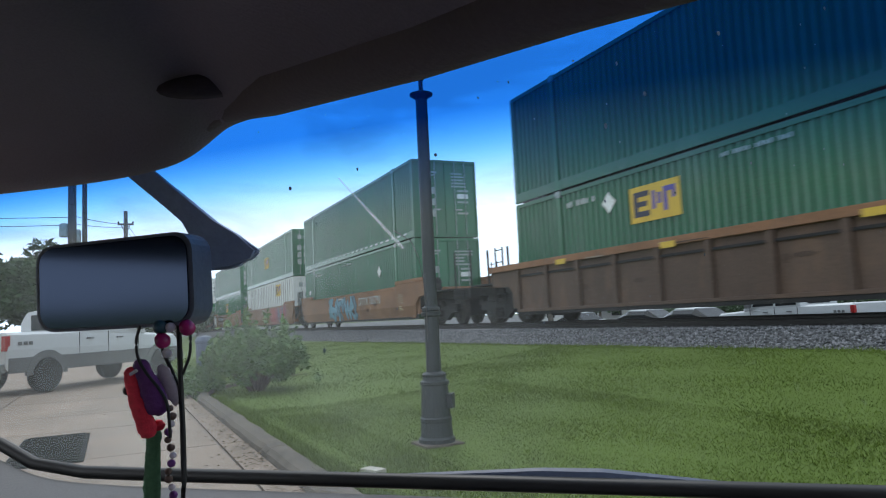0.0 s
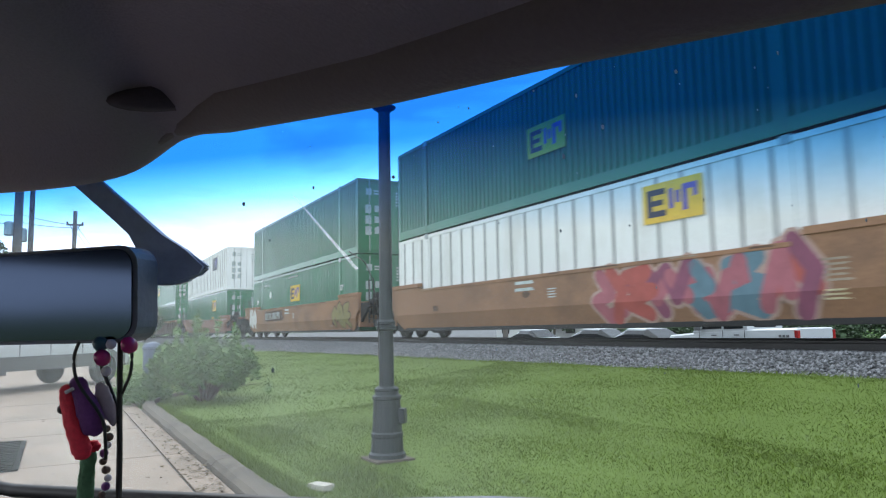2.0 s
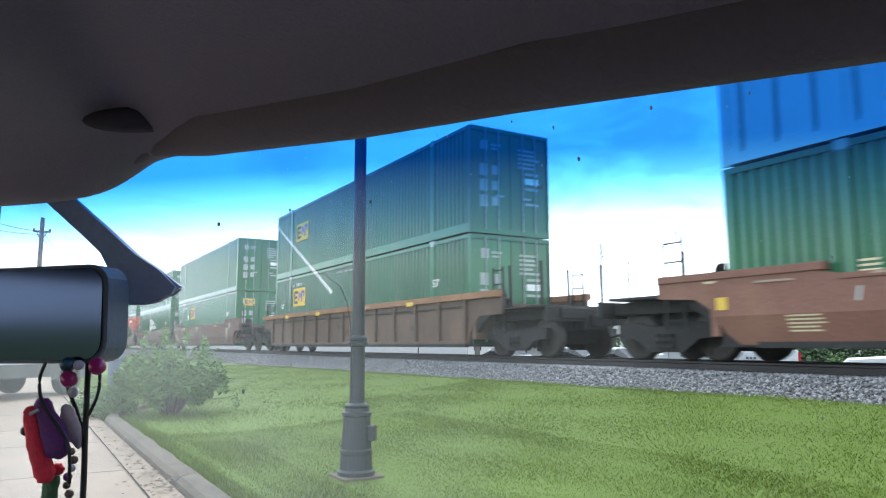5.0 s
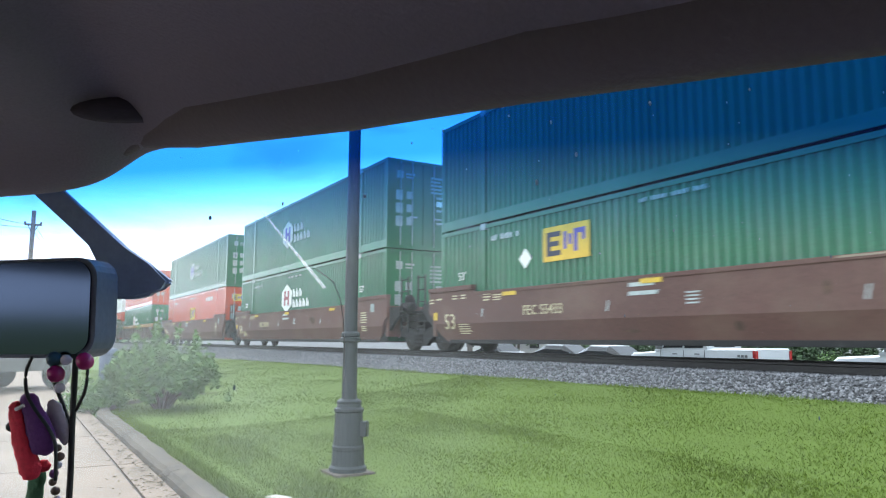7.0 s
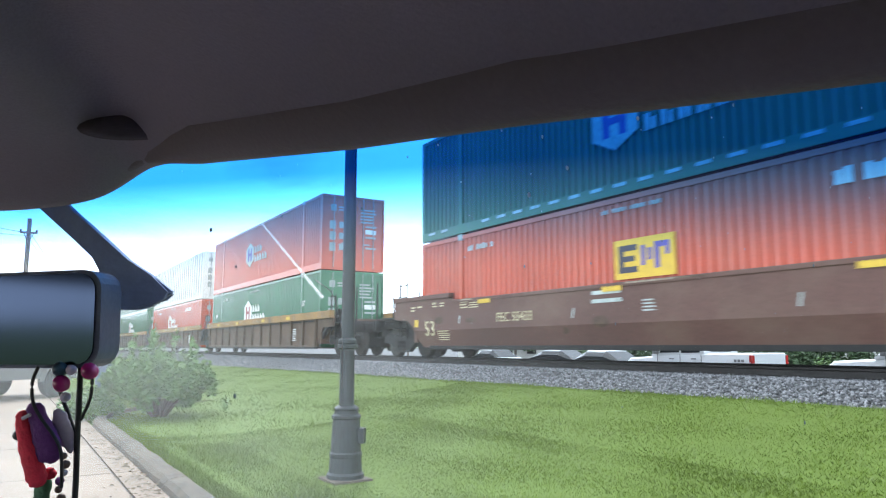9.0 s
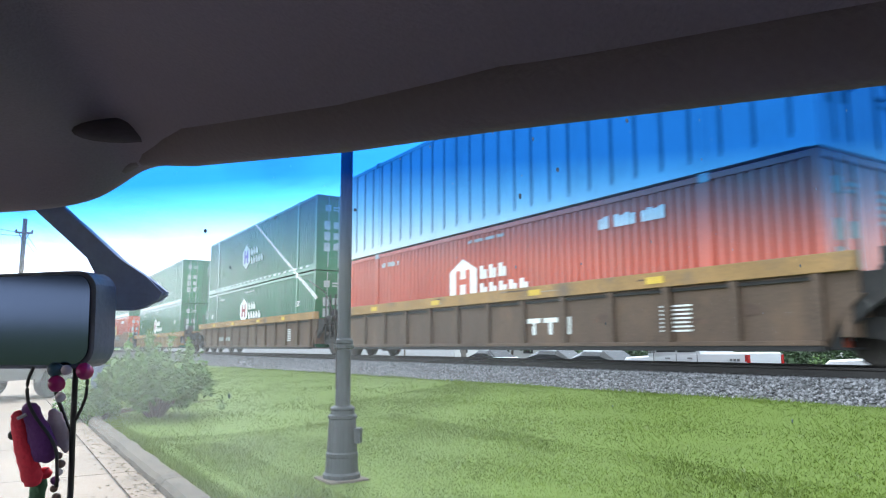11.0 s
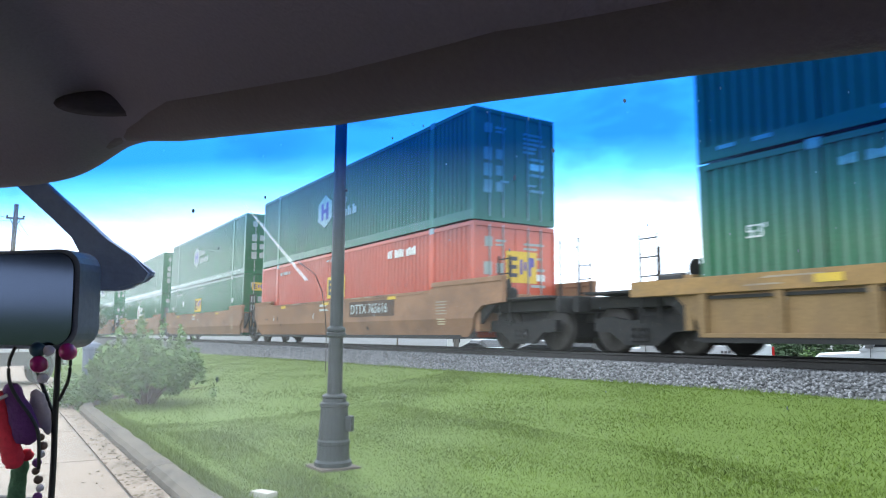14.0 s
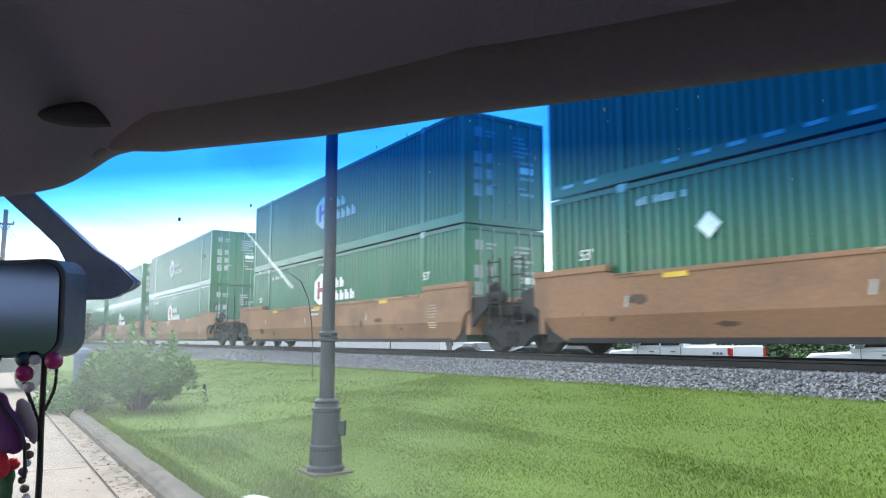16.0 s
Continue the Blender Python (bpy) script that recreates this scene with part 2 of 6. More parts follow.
pb.inputs["Base Color"].default_value, pb.inputs["Metallic"].default_value, pb.inputs["Roughness"].default_value = (0.033, 0.046, 0.076, 1), 1.0, 0.10
M["mirror"] = mm

def windshield_material():
    """Clear glass with a blue shade band along its top and a film of dust and painted glare haze; x, y of the pane's
    own space run along and up it.
    """
    m = bpy.data.materials.new("tinted_windshield"); m.use_nodes = True
    n, l = m.node_tree.nodes, m.node_tree.links
    n.clear()
    t = n.new("ShaderNodeTexCoord"); s = n.new("ShaderNodeSeparateXYZ"); l.new(t.outputs["Object"], s.inputs[0])
    k = n.new("ShaderNodeMath"); k.operation = "MULTIPLY_ADD"; k.inputs[1].default_value = BAND_TILT
    l.new(s.outputs["X"], k.inputs[0]); l.new(s.outputs["Z"], k.inputs[2])
    r = n.new("ShaderNodeValToRGB"); mr = n.new("ShaderNodeMapRange")
    mr.inputs["From Min"].default_value, mr.inputs["From Max"].default_value = BAND_LOW, BAND_HIGH
    l.new(k.outputs[0], mr.inputs["Value"]); l.new(mr.outputs[0], r.inputs[0])
    e = r.color_ramp.elements
    e[0].position, e[0].color = 0.0, (0.93, 0.96, 0.95, 1)
    e[1].position, e[1].color = 1.0, (0.001, 0.084, 0.47, 1)
    mid = e.new(0.5); mid.color = (0.075, 0.47, 0.90, 1)
    r.color_ramp.interpolation = "B_SPLINE"
    tr = n.new("ShaderNodeBsdfTransparent"); l.new(r.outputs[0], tr.inputs["Color"])
    du = n.new("ShaderNodeBsdfTranslucent"); fc = n.new("ShaderNodeMixRGB")   # the film of dust and glare takes the colour of the shaded glass
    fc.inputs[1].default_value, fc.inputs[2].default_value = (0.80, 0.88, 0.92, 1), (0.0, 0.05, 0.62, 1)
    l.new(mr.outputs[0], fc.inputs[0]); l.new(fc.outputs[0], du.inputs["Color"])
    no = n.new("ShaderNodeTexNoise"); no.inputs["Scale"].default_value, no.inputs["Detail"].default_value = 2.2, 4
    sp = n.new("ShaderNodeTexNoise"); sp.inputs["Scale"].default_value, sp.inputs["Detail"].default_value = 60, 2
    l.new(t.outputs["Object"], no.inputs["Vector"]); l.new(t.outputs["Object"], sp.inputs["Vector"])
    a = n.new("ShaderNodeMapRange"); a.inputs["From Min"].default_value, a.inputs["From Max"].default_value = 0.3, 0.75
    a.inputs["To Min"].default_value, a.inputs["To Max"].default_value = DUST_AND_GLARE[0], DUST_AND_GLARE[1]
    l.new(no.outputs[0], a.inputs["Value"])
    veil = n.new("ShaderNodeMapRange")   # glare veil painted into the film, stronger to the left
    veil.inputs["From Min"].default_value, veil.inputs["From Max"].default_value = 0.30, -0.42
    veil.inputs["To Min"].default_value, veil.inputs["To Max"].default_value = 0.04, 1.5
    l.new(s.outputs["X"], veil.inputs["Value"])
    am = n.new("ShaderNodeMath"); am.operation = "MULTIPLY"; l.new(a.outputs[0], am.inputs[0]); l.new(veil.outputs[0], am.inputs[1])
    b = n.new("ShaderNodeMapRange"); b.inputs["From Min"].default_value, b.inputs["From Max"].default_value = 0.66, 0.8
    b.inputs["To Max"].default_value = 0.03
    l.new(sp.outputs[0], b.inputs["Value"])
    # more haze painted into the film within the blue band
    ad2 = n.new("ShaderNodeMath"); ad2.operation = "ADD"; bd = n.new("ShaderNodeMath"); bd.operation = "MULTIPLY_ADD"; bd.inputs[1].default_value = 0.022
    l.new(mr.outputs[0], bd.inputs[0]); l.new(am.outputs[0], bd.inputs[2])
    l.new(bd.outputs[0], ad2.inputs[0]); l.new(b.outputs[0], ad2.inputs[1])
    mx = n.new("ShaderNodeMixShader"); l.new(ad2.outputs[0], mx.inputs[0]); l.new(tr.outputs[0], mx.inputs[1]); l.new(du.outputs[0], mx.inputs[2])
    o = n.new("ShaderNodeOutputMaterial"); l.new(mx.outputs[0], o.inputs["Surface"])
    return m

BAND_TILT, BAND_LOW, BAND_HIGH, DUST_AND_GLARE = 0.006, 0.112, 0.238, (0.02, 0.085)
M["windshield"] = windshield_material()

# ---- building helpers ----
def obj(name, verts, faces, material, parent=None, label="", smooth=False, m=None):
    me = bpy.data.meshes.new(name)
    me.from_pydata([tuple(v) for v in verts], [], faces)
    me.materials.append(M[material] if isinstance(material, str) else material)
    if smooth:
        me.polygons.foreach_set("use_smooth", [True] * len(me.polygons))
    me.update()
    ob = new(name, me)
    if parent is not None:
        ob.parent = parent
    if m is not None:
        ob.matrix_local = m
    if label:
        ob["label"] = label
    return ob

def part(name, bm, material, parent=None, label="", smooth=False, m=None):
    me = bpy.data.meshes.new(name)
    bmesh.ops.recalc_face_normals(bm, faces=bm.faces)
    bm.to_mesh(me); bm.free()
    me.materials.append(M[material])
    if smooth:
        me.polygons.foreach_set("use_smooth", [True] * len(me.polygons))
    ob = new(name, me)
    if parent is not None:
        ob.parent = parent
    if m is not None:
        ob.matrix_local = m
    if label:
        ob["label"] = label
    return ob

def box(bm, x0, x1, y0, y1, z0, z1, bevel=0.0, m=None):
    r = bmesh.ops.create_cube(bm, size=1.0)
    mtx = Matrix.Translation(((x0 + x1) / 2, (y0 + y1) / 2, (z0 + z1) / 2)) @ Matrix.Diagonal((x1 - x0, y1 - y0, z1 - z0, 1))
    bmesh.ops.transform(bm, matrix=(m @ mtx) if m is not None else mtx, verts=r["verts"])
    if bevel:
        es = list({e for v in r["verts"] for e in v.link_edges})
        bmesh.ops.bevel(bm, geom=es, offset=bevel, segments=2, profile=0.7, affect="EDGES")
    return bm

def bx(*a, **k):
    return box(bmesh.new(), *a, **k)

def lathe(bm, profile, seg=20, m=None):
    """Turn (radius, height) pairs about z."""
    rings = []
    for r, z in profile:
        rings.append([bm.verts.new((r * math.cos(2 * math.pi * i / seg), r * math.sin(2 * math.pi * i / seg), z)) for i in range(seg)])
    for a, b in zip(rings, rings[1:]):
        for i in range(seg):
            bm.faces.new((a[i], a[(i + 1) % seg], b[(i + 1) % seg], b[i]))
    bm.faces.new(rings[0][::-1]); bm.faces.new(rings[-1])
    if m is not None:
        bmesh.ops.transform(bm, matrix=m, verts=[v for ring in rings for v in ring])
    return bm

def tube(bm, pts, r, seg=6):
    pts = [Vector(p) for p in pts]
    rings = []
    for i, p in enumerate(pts):
        d = (pts[min(i + 1, len(pts) - 1)] - pts[max(i - 1, 0)]).normalized()
        q = d.to_track_quat("Z", "Y")
        rr = r[i] if isinstance(r, (list, tuple)) else r
        rings.append([bm.verts.new(p + q @ Vector((rr * math.cos(2 * math.pi * k / seg), rr * math.sin(2 * math.pi * k / seg), 0))) for k in range(seg)])
    for a, b in zip(rings, rings[1:]):
        for k in range(seg):
            bm.faces.new((a[k], a[(k + 1) % seg], b[(k + 1) % seg], b[k]))
    bm.faces.new(rings[0][::-1]); bm.faces.new(rings[-1])
    return bm

def prism(bm, outline, y0, y1):
    """A plate: an outline of (x, z) pairs, from y0 to y1."""
    a = [bm.verts.new((x, y0, z)) for x, z in outline]
    b = [bm.verts.new((x, y1, z)) for x, z in outline]
    bm.faces.new(a); bm.faces.new(b[::-1])
    for i in range(len(a)):
        j = (i + 1) % len(a)
        bm.faces.new((a[i], b[i], b[j], a[j]))
    return bm

def empty(name, label="", category="", group="", m=None, kind=""):
    ob = new(name)
    ob.empty_display_size = 0.2
    if m is not None:
        ob.matrix_basis = m
    return tagged(ob, label, category, group, kind)

def lettering(text, size, material, parent, m, name="lettering"):
    cu = bpy.data.curves.new("letters", "FONT")
    cu.body, cu.size, cu.extrude, cu.align_x = text, size, 0.004, "LEFT"
    cu.resolution_u, cu.offset = 2, 0.0
    tmp = bpy.data.objects.new("letters", cu)
    me = bpy.data.meshes.new_from_object(tmp)
    bpy.data.objects.remove(tmp); bpy.data.curves.remove(cu)
    me.materials.clear(); me.materials.append(M[material])
    ob = new(name, me); ob.parent = parent; ob.matrix_local = m
    return ob

SPINNERS = []   # wheelsets, with their place on the truck
MOVERS = []   # things that ride with the train: object, place at the start

# ---- numbers of the place ----
RAIL_Z, FACE_Y, MID_Y = 0.95, 9.77, 11.065   # rail top, near side of the containers, track centre
LOW_Z = 1.225                          # floor of the wells
CL, CW, CH = 16.15, 2.59, 2.90                 # container size
FAR_Z = -0.38                                  # ground beyond the track

# ---- ground ----
def toe_z(x):
    return min(0.56, max(0.30, 0.57 + 0.006 * x))

def ground_z(x, y):
    """Lawn: level at the kerb, rising to the foot of the ballast; lower ground beyond the track."""
    if y < 1.52:
        return 0.0
    if y < 8.3:
        k = max(0.0, (y - 2.9) / 5.4)
        return 0.02 + (toe_z(x) - 0.02) * (0.35 * k + 0.65 * k * k)
    if y < 12.5:
        return toe_z(x)
    if y < 14:
        return toe_z(x) + (FAR_Z - toe_z(x)) * (y - 12.5) / 1.5
    return FAR_Z

def build_ground():
    xs = [-3000, -800, -300, -120] + [-70 + 2 * i for i in range(46)] + [40, 120, 400, 3000]
    ys = [-3000, -400, -100, -30, -12, 0, 1.50, 1.525] + [1.8 + 0.5 * i for i in range(14)] + [9, 12.5, 14, 16, 20, 40, 100, 400, 3000]
    vs = [(x, y, ground_z(x, y) - 0.03 if y < 1.52 else ground_z(x, y)) for y in ys for x in xs]
    w = len(xs)
    fs = [(j * w + i, j * w + i + 1, (j + 1) * w + i + 1, (j + 1) * w + i) for j in range(len(ys) - 1) for i in range(w - 1)]
    tagged(obj("ground", vs, fs, "lawn", smooth=True), "green lawn rising gently to the railway", "ground", kind="structure")
    # concrete drive in slabs with open joints
    road = empty("pavement", "worn pale concrete drive with dark joints", "pavement", kind="structure")
    edges_x = [-60, -32, -26.2, -22.1, -18.0, -15.2, -12.45, -10.45, -8.0, -5.2, -2.4, 1.0, 5.0, 12]
    edges_y = [-14, -6.2, -1.8, 1.0, 1.27]
    for i in range(len(edges_x) - 1):
        for j in range(len(edges_y) - 1):
            g = 0.012
            part("slab", bx(edges_x[i] + g, edges_x[i + 1] - g, edges_y[j] + g, edges_y[j + 1] - g, -0.10, 0.0), "concrete", road)
    part("joint_bed", bx(-60, 12, -14, 1.27, -0.12, -0.02), "asphalt", road, "dark dirt in the joints")
    # kerb stones
    kerb = empty("kerb", "weathered low concrete kerb along the lawn", "kerb", kind="structure")
    prof = [(1.265, -0.05), (1.285, 0.035), (1.325, 0.075), (1.40, 0.088), (1.47, 0.085), (1.50, 0.07), (1.505, -0.05)]
    x = -12.9
    while x < 8:   # worn stones, chipped along their edges
        bm = bmesh.new()
        rings = []
        for i in range(19):
            xx = x + 2.985 * i / 18
            wob = [noise.noise(Vector((xx * 1.6, q * 5.0, 3.0))) for q in range(7)]
            chip = max(0.0, noise.noise(Vector((xx * 3.1, 7.0, 1.0))) - 0.25) * 0.10
            rings.append([bm.verts.new((xx, y + 0.012 * w + (chip if 0 < q < 4 else 0), z + (0.010 * w - (chip * 0.5 if 0 < q < 4 else 0) if 0 < q < 6 else 0))) for q, ((y, z), w) in enumerate(zip(prof, wob))])
        for p, q in zip(rings, rings[1:]):
            for k in range(len(prof)):
                j = (k + 1) % len(prof)
                bm.faces.new((p[k], q[k], q[j], p[j]))
        bm.faces.new(rings[0]); bm.faces.new(rings[-1][::-1])
        part("kerb_stone", bm, "kerb", kerb)
        x += 3.0
    bm = bmesh.new()   # the kerb turns away from the drive at its far end
    prev = None
    for i in range(9):
        an = radians(90 * i / 8)
        c = Vector((-12.9, 5.23))
        ring = [bm.verts.new((c.x - math.sin(an) * r, c.y - math.cos(an) * r, z)) for r, z in ((3.965, -0.05), (3.95, 0.035), (3.905, 0.075), (3.76, 0.085), (3.725, -0.05))]
        if prev:
            for k in range(5):
                bm.faces.new((prev[k], ring[k], ring[(k + 1) % 5], prev[(k + 1) % 5]))
        prev = ring
    part("kerb_corner", bm, "kerb", kerb)
    part("side_road", bx(-60, -17.2, 1.28, 8.0, -0.1, 0.012), "concrete", road)
    # storm drain
    dr = empty("storm_drain", "dark iron storm drain grate set in concrete", "drain")
    part("frame", bx(-9.95, -7.85, -0.98, -0.28, 0.002, 0.018), "iron", dr)
    for i in range(14):
        part("bar", bx(-9.88 + i * 0.145, -9.80 + i * 0.145, -0.93, -0.33, 0.018, 0.035), "iron", dr)
    # parking ground beyond the track
    tagged(part("parking_lot", bx(-900, 300, 14.1, 500, FAR_Z - 0.05, FAR_Z + 0.02), "asphalt"), "grey asphalt parking lot beyond the track", "parking lot", kind="structure")

build_ground()

# ---- track ----
def build_track():
    bm = bmesh.new()
    prev = None
    for i in range(61):
        x = -400 + 500 * i / 60 if i < 0 else -400 + i * 8
        tz = toe_z(x) - 0.05
        ring = [bm.verts.new((x, y, z)) for y, z in ((8.62, tz), (9.50, RAIL_Z - 0.17), (12.7, RAIL_Z - 0.17), (14.6, FAR_Z - 0.1))]
        if prev:
            for k in range(3):
                bm.faces.new((prev[k], prev[k + 1], ring[k + 1], ring[k]))
        prev = ring
    tagged(part("ballast_bed", bm, "ballast_bed"), "grey crushed stone track bed", "track bed", kind="structure")
    track = empty("railway_track", "steel rails on dark timber ties in ballast", "track", kind="structure")
    for y in (MID_Y - 0.7525, MID_Y + 0.7525):
        bm = bmesh.new()
        prof = [(-0.07, 0), (0.07, 0), (0.07, 0.014), (0.012, 0.035), (0.012, 0.125), (0.036, 0.14), (0.036, 0.172), (-0.036, 0.172), (-0.036, 0.14), (-0.012, 0.125), (-0.012, 0.035), (-0.07, 0.014)]
        a = [bm.verts.new((-400, y + p, RAIL_Z - 0.172 + z)) for p, z in prof]
        b = [bm.verts.new((80, y + p, RAIL_Z - 0.172 + z)) for p, z in prof]
        for i in range(len(prof)):
            k = (i + 1) % len(prof)
            bm.faces.new((a[i], b[i], b[k], a[k]))
        part("rail", bm, "rail", track)
    me = bx(-0.115, 0.115, -1.3, 1.3, -0.14, 0.0, bevel=0.012)
    first = part("tie", me, "tie", track, m=pose(-30, MID_Y, RAIL_Z - 0.165))
    for i in range(1, 70):
        t = new("tie", first.data); t.parent = track
        t.matrix_local = pose(-30 + i * 0.5, MID_Y + random.uniform(-0.03, 0.03), RAIL_Z - 0.165, 0, 0, random.uniform(-1, 1))

build_track()

# ---- containers ----
def corrugated(x0, x1, y, z0, z1, pitch, depth, out):
    """A pressed side sheet along x; out is +1 or -1, the way that it faces in y."""
    n = max(2, round((x1 - x0) / pitch)); p = (x1 - x0) / n
    pts = []
    for i in range(n):
        a = x0 + i * p
        pts += [(a, y), (a + 0.34 * p, y), (a + 0.5 * p, y - out * depth), (a + 0.84 * p, y - out * depth)]
    pts.append((x1, y))
    vs = [(px, py, z0) for px, py in pts] + [(px, py, z1) for px, py in pts]
    k = len(pts)
    return vs, [(i, i + 1, k + i + 1, k + i) for i in range(k - 1)]

TEMPLATES = {}
M["galv"] = mat("galvanised_rod", (0.30, 0.33, 0.32), 0.5, 0.4, 6, 0.2, 60, 0.05)

def container(paint, style):
    """A 53-foot box: pressed sides, rails, posts, roof, doors with lock rods. style: narrow or wide ribs."""
    key = (paint, style)
    if key in TEMPLATES:
        return TEMPLATES[key]
    top = empty("shipping_container")
    hx, hy, H = CL / 2, CW / 2, CH - 0.035
    for out in (-1, 1):
        if style == "narrow":
            vs, fs = corrugated(-hx + 0.10, hx - 0.10, out * (hy - 0.012), 0.26, H - 0.10, 0.205, 0.058, out)
            obj("side_panel", vs, fs, paint, top)
        else:
            part("side_panel", bx(-hx + 0.1, hx - 0.1, out * hy - 0.05 - 0.01 * out, out * hy - 0.01 * out, 0.2, H - 0.1) if out > 0 else bx(-hx + 0.1, hx - 0.1, -hy + 0.02, -hy + 0.06, 0.2, H - 0.1), paint, top)
            first = None
            for i in range(26):
                xx = -hx + 0.1 + (CL - 0.2) * (i + 0.5) / 26
                if first is None:
                    first = part("side_post", bx(-0.03, 0.03, -0.014, 0.014, 0.2, H - 0.1), "steel_dim" if "steel_dim" in M else paint, top, m=pose(xx, out * (hy - 0.012), 0))
                else:
                    o = new("side_post", first.data); o.parent = top; o.matrix_local = pose(xx, out * (hy - 0.012), 0)
        y0, y1 = (out * hy - 0.06, out * hy) if out > 0 else (-hy, -hy + 0.06)
        part("bottom_rail", bx(-hx + 0.1, hx - 0.1, y0, y1, 0.02, 0.26, 0.008), paint, top)
        part("top_rail", bx(-hx + 0.1, hx - 0.1, y0, y1, H - 0.10, H, 0.008), paint, top)
        for sx in (-1, 1):
            a, b = sx * hx, sx * (hx - 0.16)
            part("corner_post", bx(min(a, b), max(a, b), min(y0, y1) , max(y0, y1) + 0.0, 0.0, H + 0.0, 0.008), paint, top)
            xi = sx * (hx - 1.98)
            part("stacking_post", bx(xi - 0.09, xi + 0.09, y0 - (0.006 if out < 0 else 0), y1 + (0.006 if out > 0 else 0), 0.02, H, 0.006), paint, top)
            part("corner_casting", bx(xi - 0.10, xi + 0.10, y0 - 0.012, y1 + 0.012, H - 0.13, H + 0.03, 0.01), "galv" if out < 0 else paint, top)
    part("roof", bx(-hx + 0.02, hx - 0.02, -hy + 0.05, hy - 0.05, H - 0.06, H - 0.02), paint, top)
    part("floor_frame", bx(-hx + 0.02, hx - 0.02, -hy + 0.06, hy - 0.06, 0.04, 0.14), paint, top)
    # closed front wall
    part("front_wall", bx(-hx + 0.02, -hx + 0.07, -hy + 0.06, hy - 0.06, 0.14, H - 0.06), paint, top)
    # two doors with rods
    for s in (-1, 1):
        y0, y1 = (0.008, hy - 0.07) if s > 0 else (-hy + 0.07, -0.008)
        d = part("door", bx(hx - 0.08, hx - 0.03, y0, y1, 0.16, H - 0.12, 0.01), paint, top)
        for yy in (0.30, 0.72):
            bm = lathe(bmesh.new(), [(0.018, 0.10), (0.018, H - 0.06)], 8, pose(hx - 0.005, s * (yy + 0.1), 0))
            part("lock_rod", bm, "galv", d)
        part("handle", bx(hx - 0.02, hx + 0.012, s * 0.45 - 0.05, s * 0.45 + 0.22, 1.0, 1.05), "galv", d)
    part("door_header", bx(hx - 0.12, hx, -hy + 0.06, hy - 0.06, H - 0.12, H, 0.008), paint, top)
    part("door_sill", bx(hx - 0.12, hx, -hy + 0.06, hy - 0.06, 0.0, 0.16, 0.008), paint, top)
    TEMPLATES[key] = top
    return top

M["steel_dim"] = mat("grey_post_steel", (0.30, 0.30, 0.29), 0.6, 0.1, 3, 0.2, 40, 0.05)

NEAR = -CW / 2 - 0.006   # just proud of the near side, in a container's space

def on_side(x, z, dy=0.0):
    """Pose for flat markings on the near side: their x to the right, y up."""
    return pose(x, NEAR - dy, z, 90, 0, 0)

def plate(name, parent, x0, x1, z0, z1, material, dy=0.0, shear=0.0):
    y = NEAR - dy
    part(name, prism(bmesh.new(), [(x0, z0), (x1, z0), (x1 + shear, z1), (x0 + shear, z1)], y - 0.004, y), material, parent)

def logo_square(c, x, z, w=1.45, h=0.74, panel="mark_yellow"):
    """Yellow panel with dark bars and a purple zigzag."""
    plate("logo_panel", c, x, x + w, z, z + h, panel)
    a, d = w / 10, h / 10
    for x0, x1, z0, z1 in ((0.8, 1.7, 1.5, 8.5), (1.7, 4, 1.5, 3), (1.7, 3.6, 4.3, 5.7), (1.7, 4, 7, 8.5)):
        plate("logo_bar", c, x + x0 * a, x + x1 * a, z + z0 * d, z + z1 * d, "mark_dark", 0.005)
    for x0, x1, z0, z1 in ((4.6, 5.3, 3, 8), (5.7, 6.4, 4.2, 7.2), (6.8, 7.6, 2, 8.4), (7.6, 9.2, 7, 8.4), (8.5, 9.2, 5, 7)):
        plate("logo_bar", c, x + x0 * a, x + x1 * a, z + z0 * d, z + z1 * d, "mark_purple", 0.005)

def logo_hexagon(c, x, z, w=1.22, h=1.18, bars="mark_red", pale="mark_white"):
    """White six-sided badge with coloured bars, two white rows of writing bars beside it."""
    o = [(x, z + 0.25 * h), (x + 0.5 * w, z), (x + w, z + 0.25 * h), (x + w, z + 0.75 * h), (x + 0.5 * w, z + h), (x, z + 0.75 * h)]
    part("logo_badge", prism(bmesh.new(), o, NEAR - 0.004, NEAR), pale, c)
    for x0, x1, z0, z1 in ((0.24, 0.40, 0.24, 0.76), (0.60, 0.76, 0.24, 0.76), (0.40, 0.60, 0.45, 0.57)):
        plate("logo_bar", c, x + x0 * w, x + x1 * w, z + z0 * h, z + z1 * h, bars, 0.005)
    for k, (ww, zz) in enumerate(((1.15, 0.52), (1.95, 0.16))):
        n = 3 + 2 * k
        for i in range(n):
            x0 = x + 1.12 * w + i * ww / n
            plate("logo_bar", c, x0, x0 + ww / n * 0.36, z + zz * h, z + (zz + 0.27) * h, pale)
            plate("logo_bar", c, x0 + ww / n * 0.44, x0 + ww / n * 0.72, z + zz * h, z + (zz + 0.19) * h, pale)

def text_bars(c, x, z, w, h, n=7, material="mark_white", dy=0.0):
    for i in range(n):
        if (i * 7) % 5 != 4:
            plate("writing_bar", c, x + i * w / n, x + (i + 0.7) * w / n, z, z + h * (0.85 + 0.15 * (i % 2)), material, dy)

def diamond(c, x, z, s=0.23):
    part("placard", prism(bmesh.new(), [(x, z - s), (x + s, z), (x, z + s), (x - s, z)], NEAR - 0.004, NEAR), "mark_white", c, "white diamond placard")

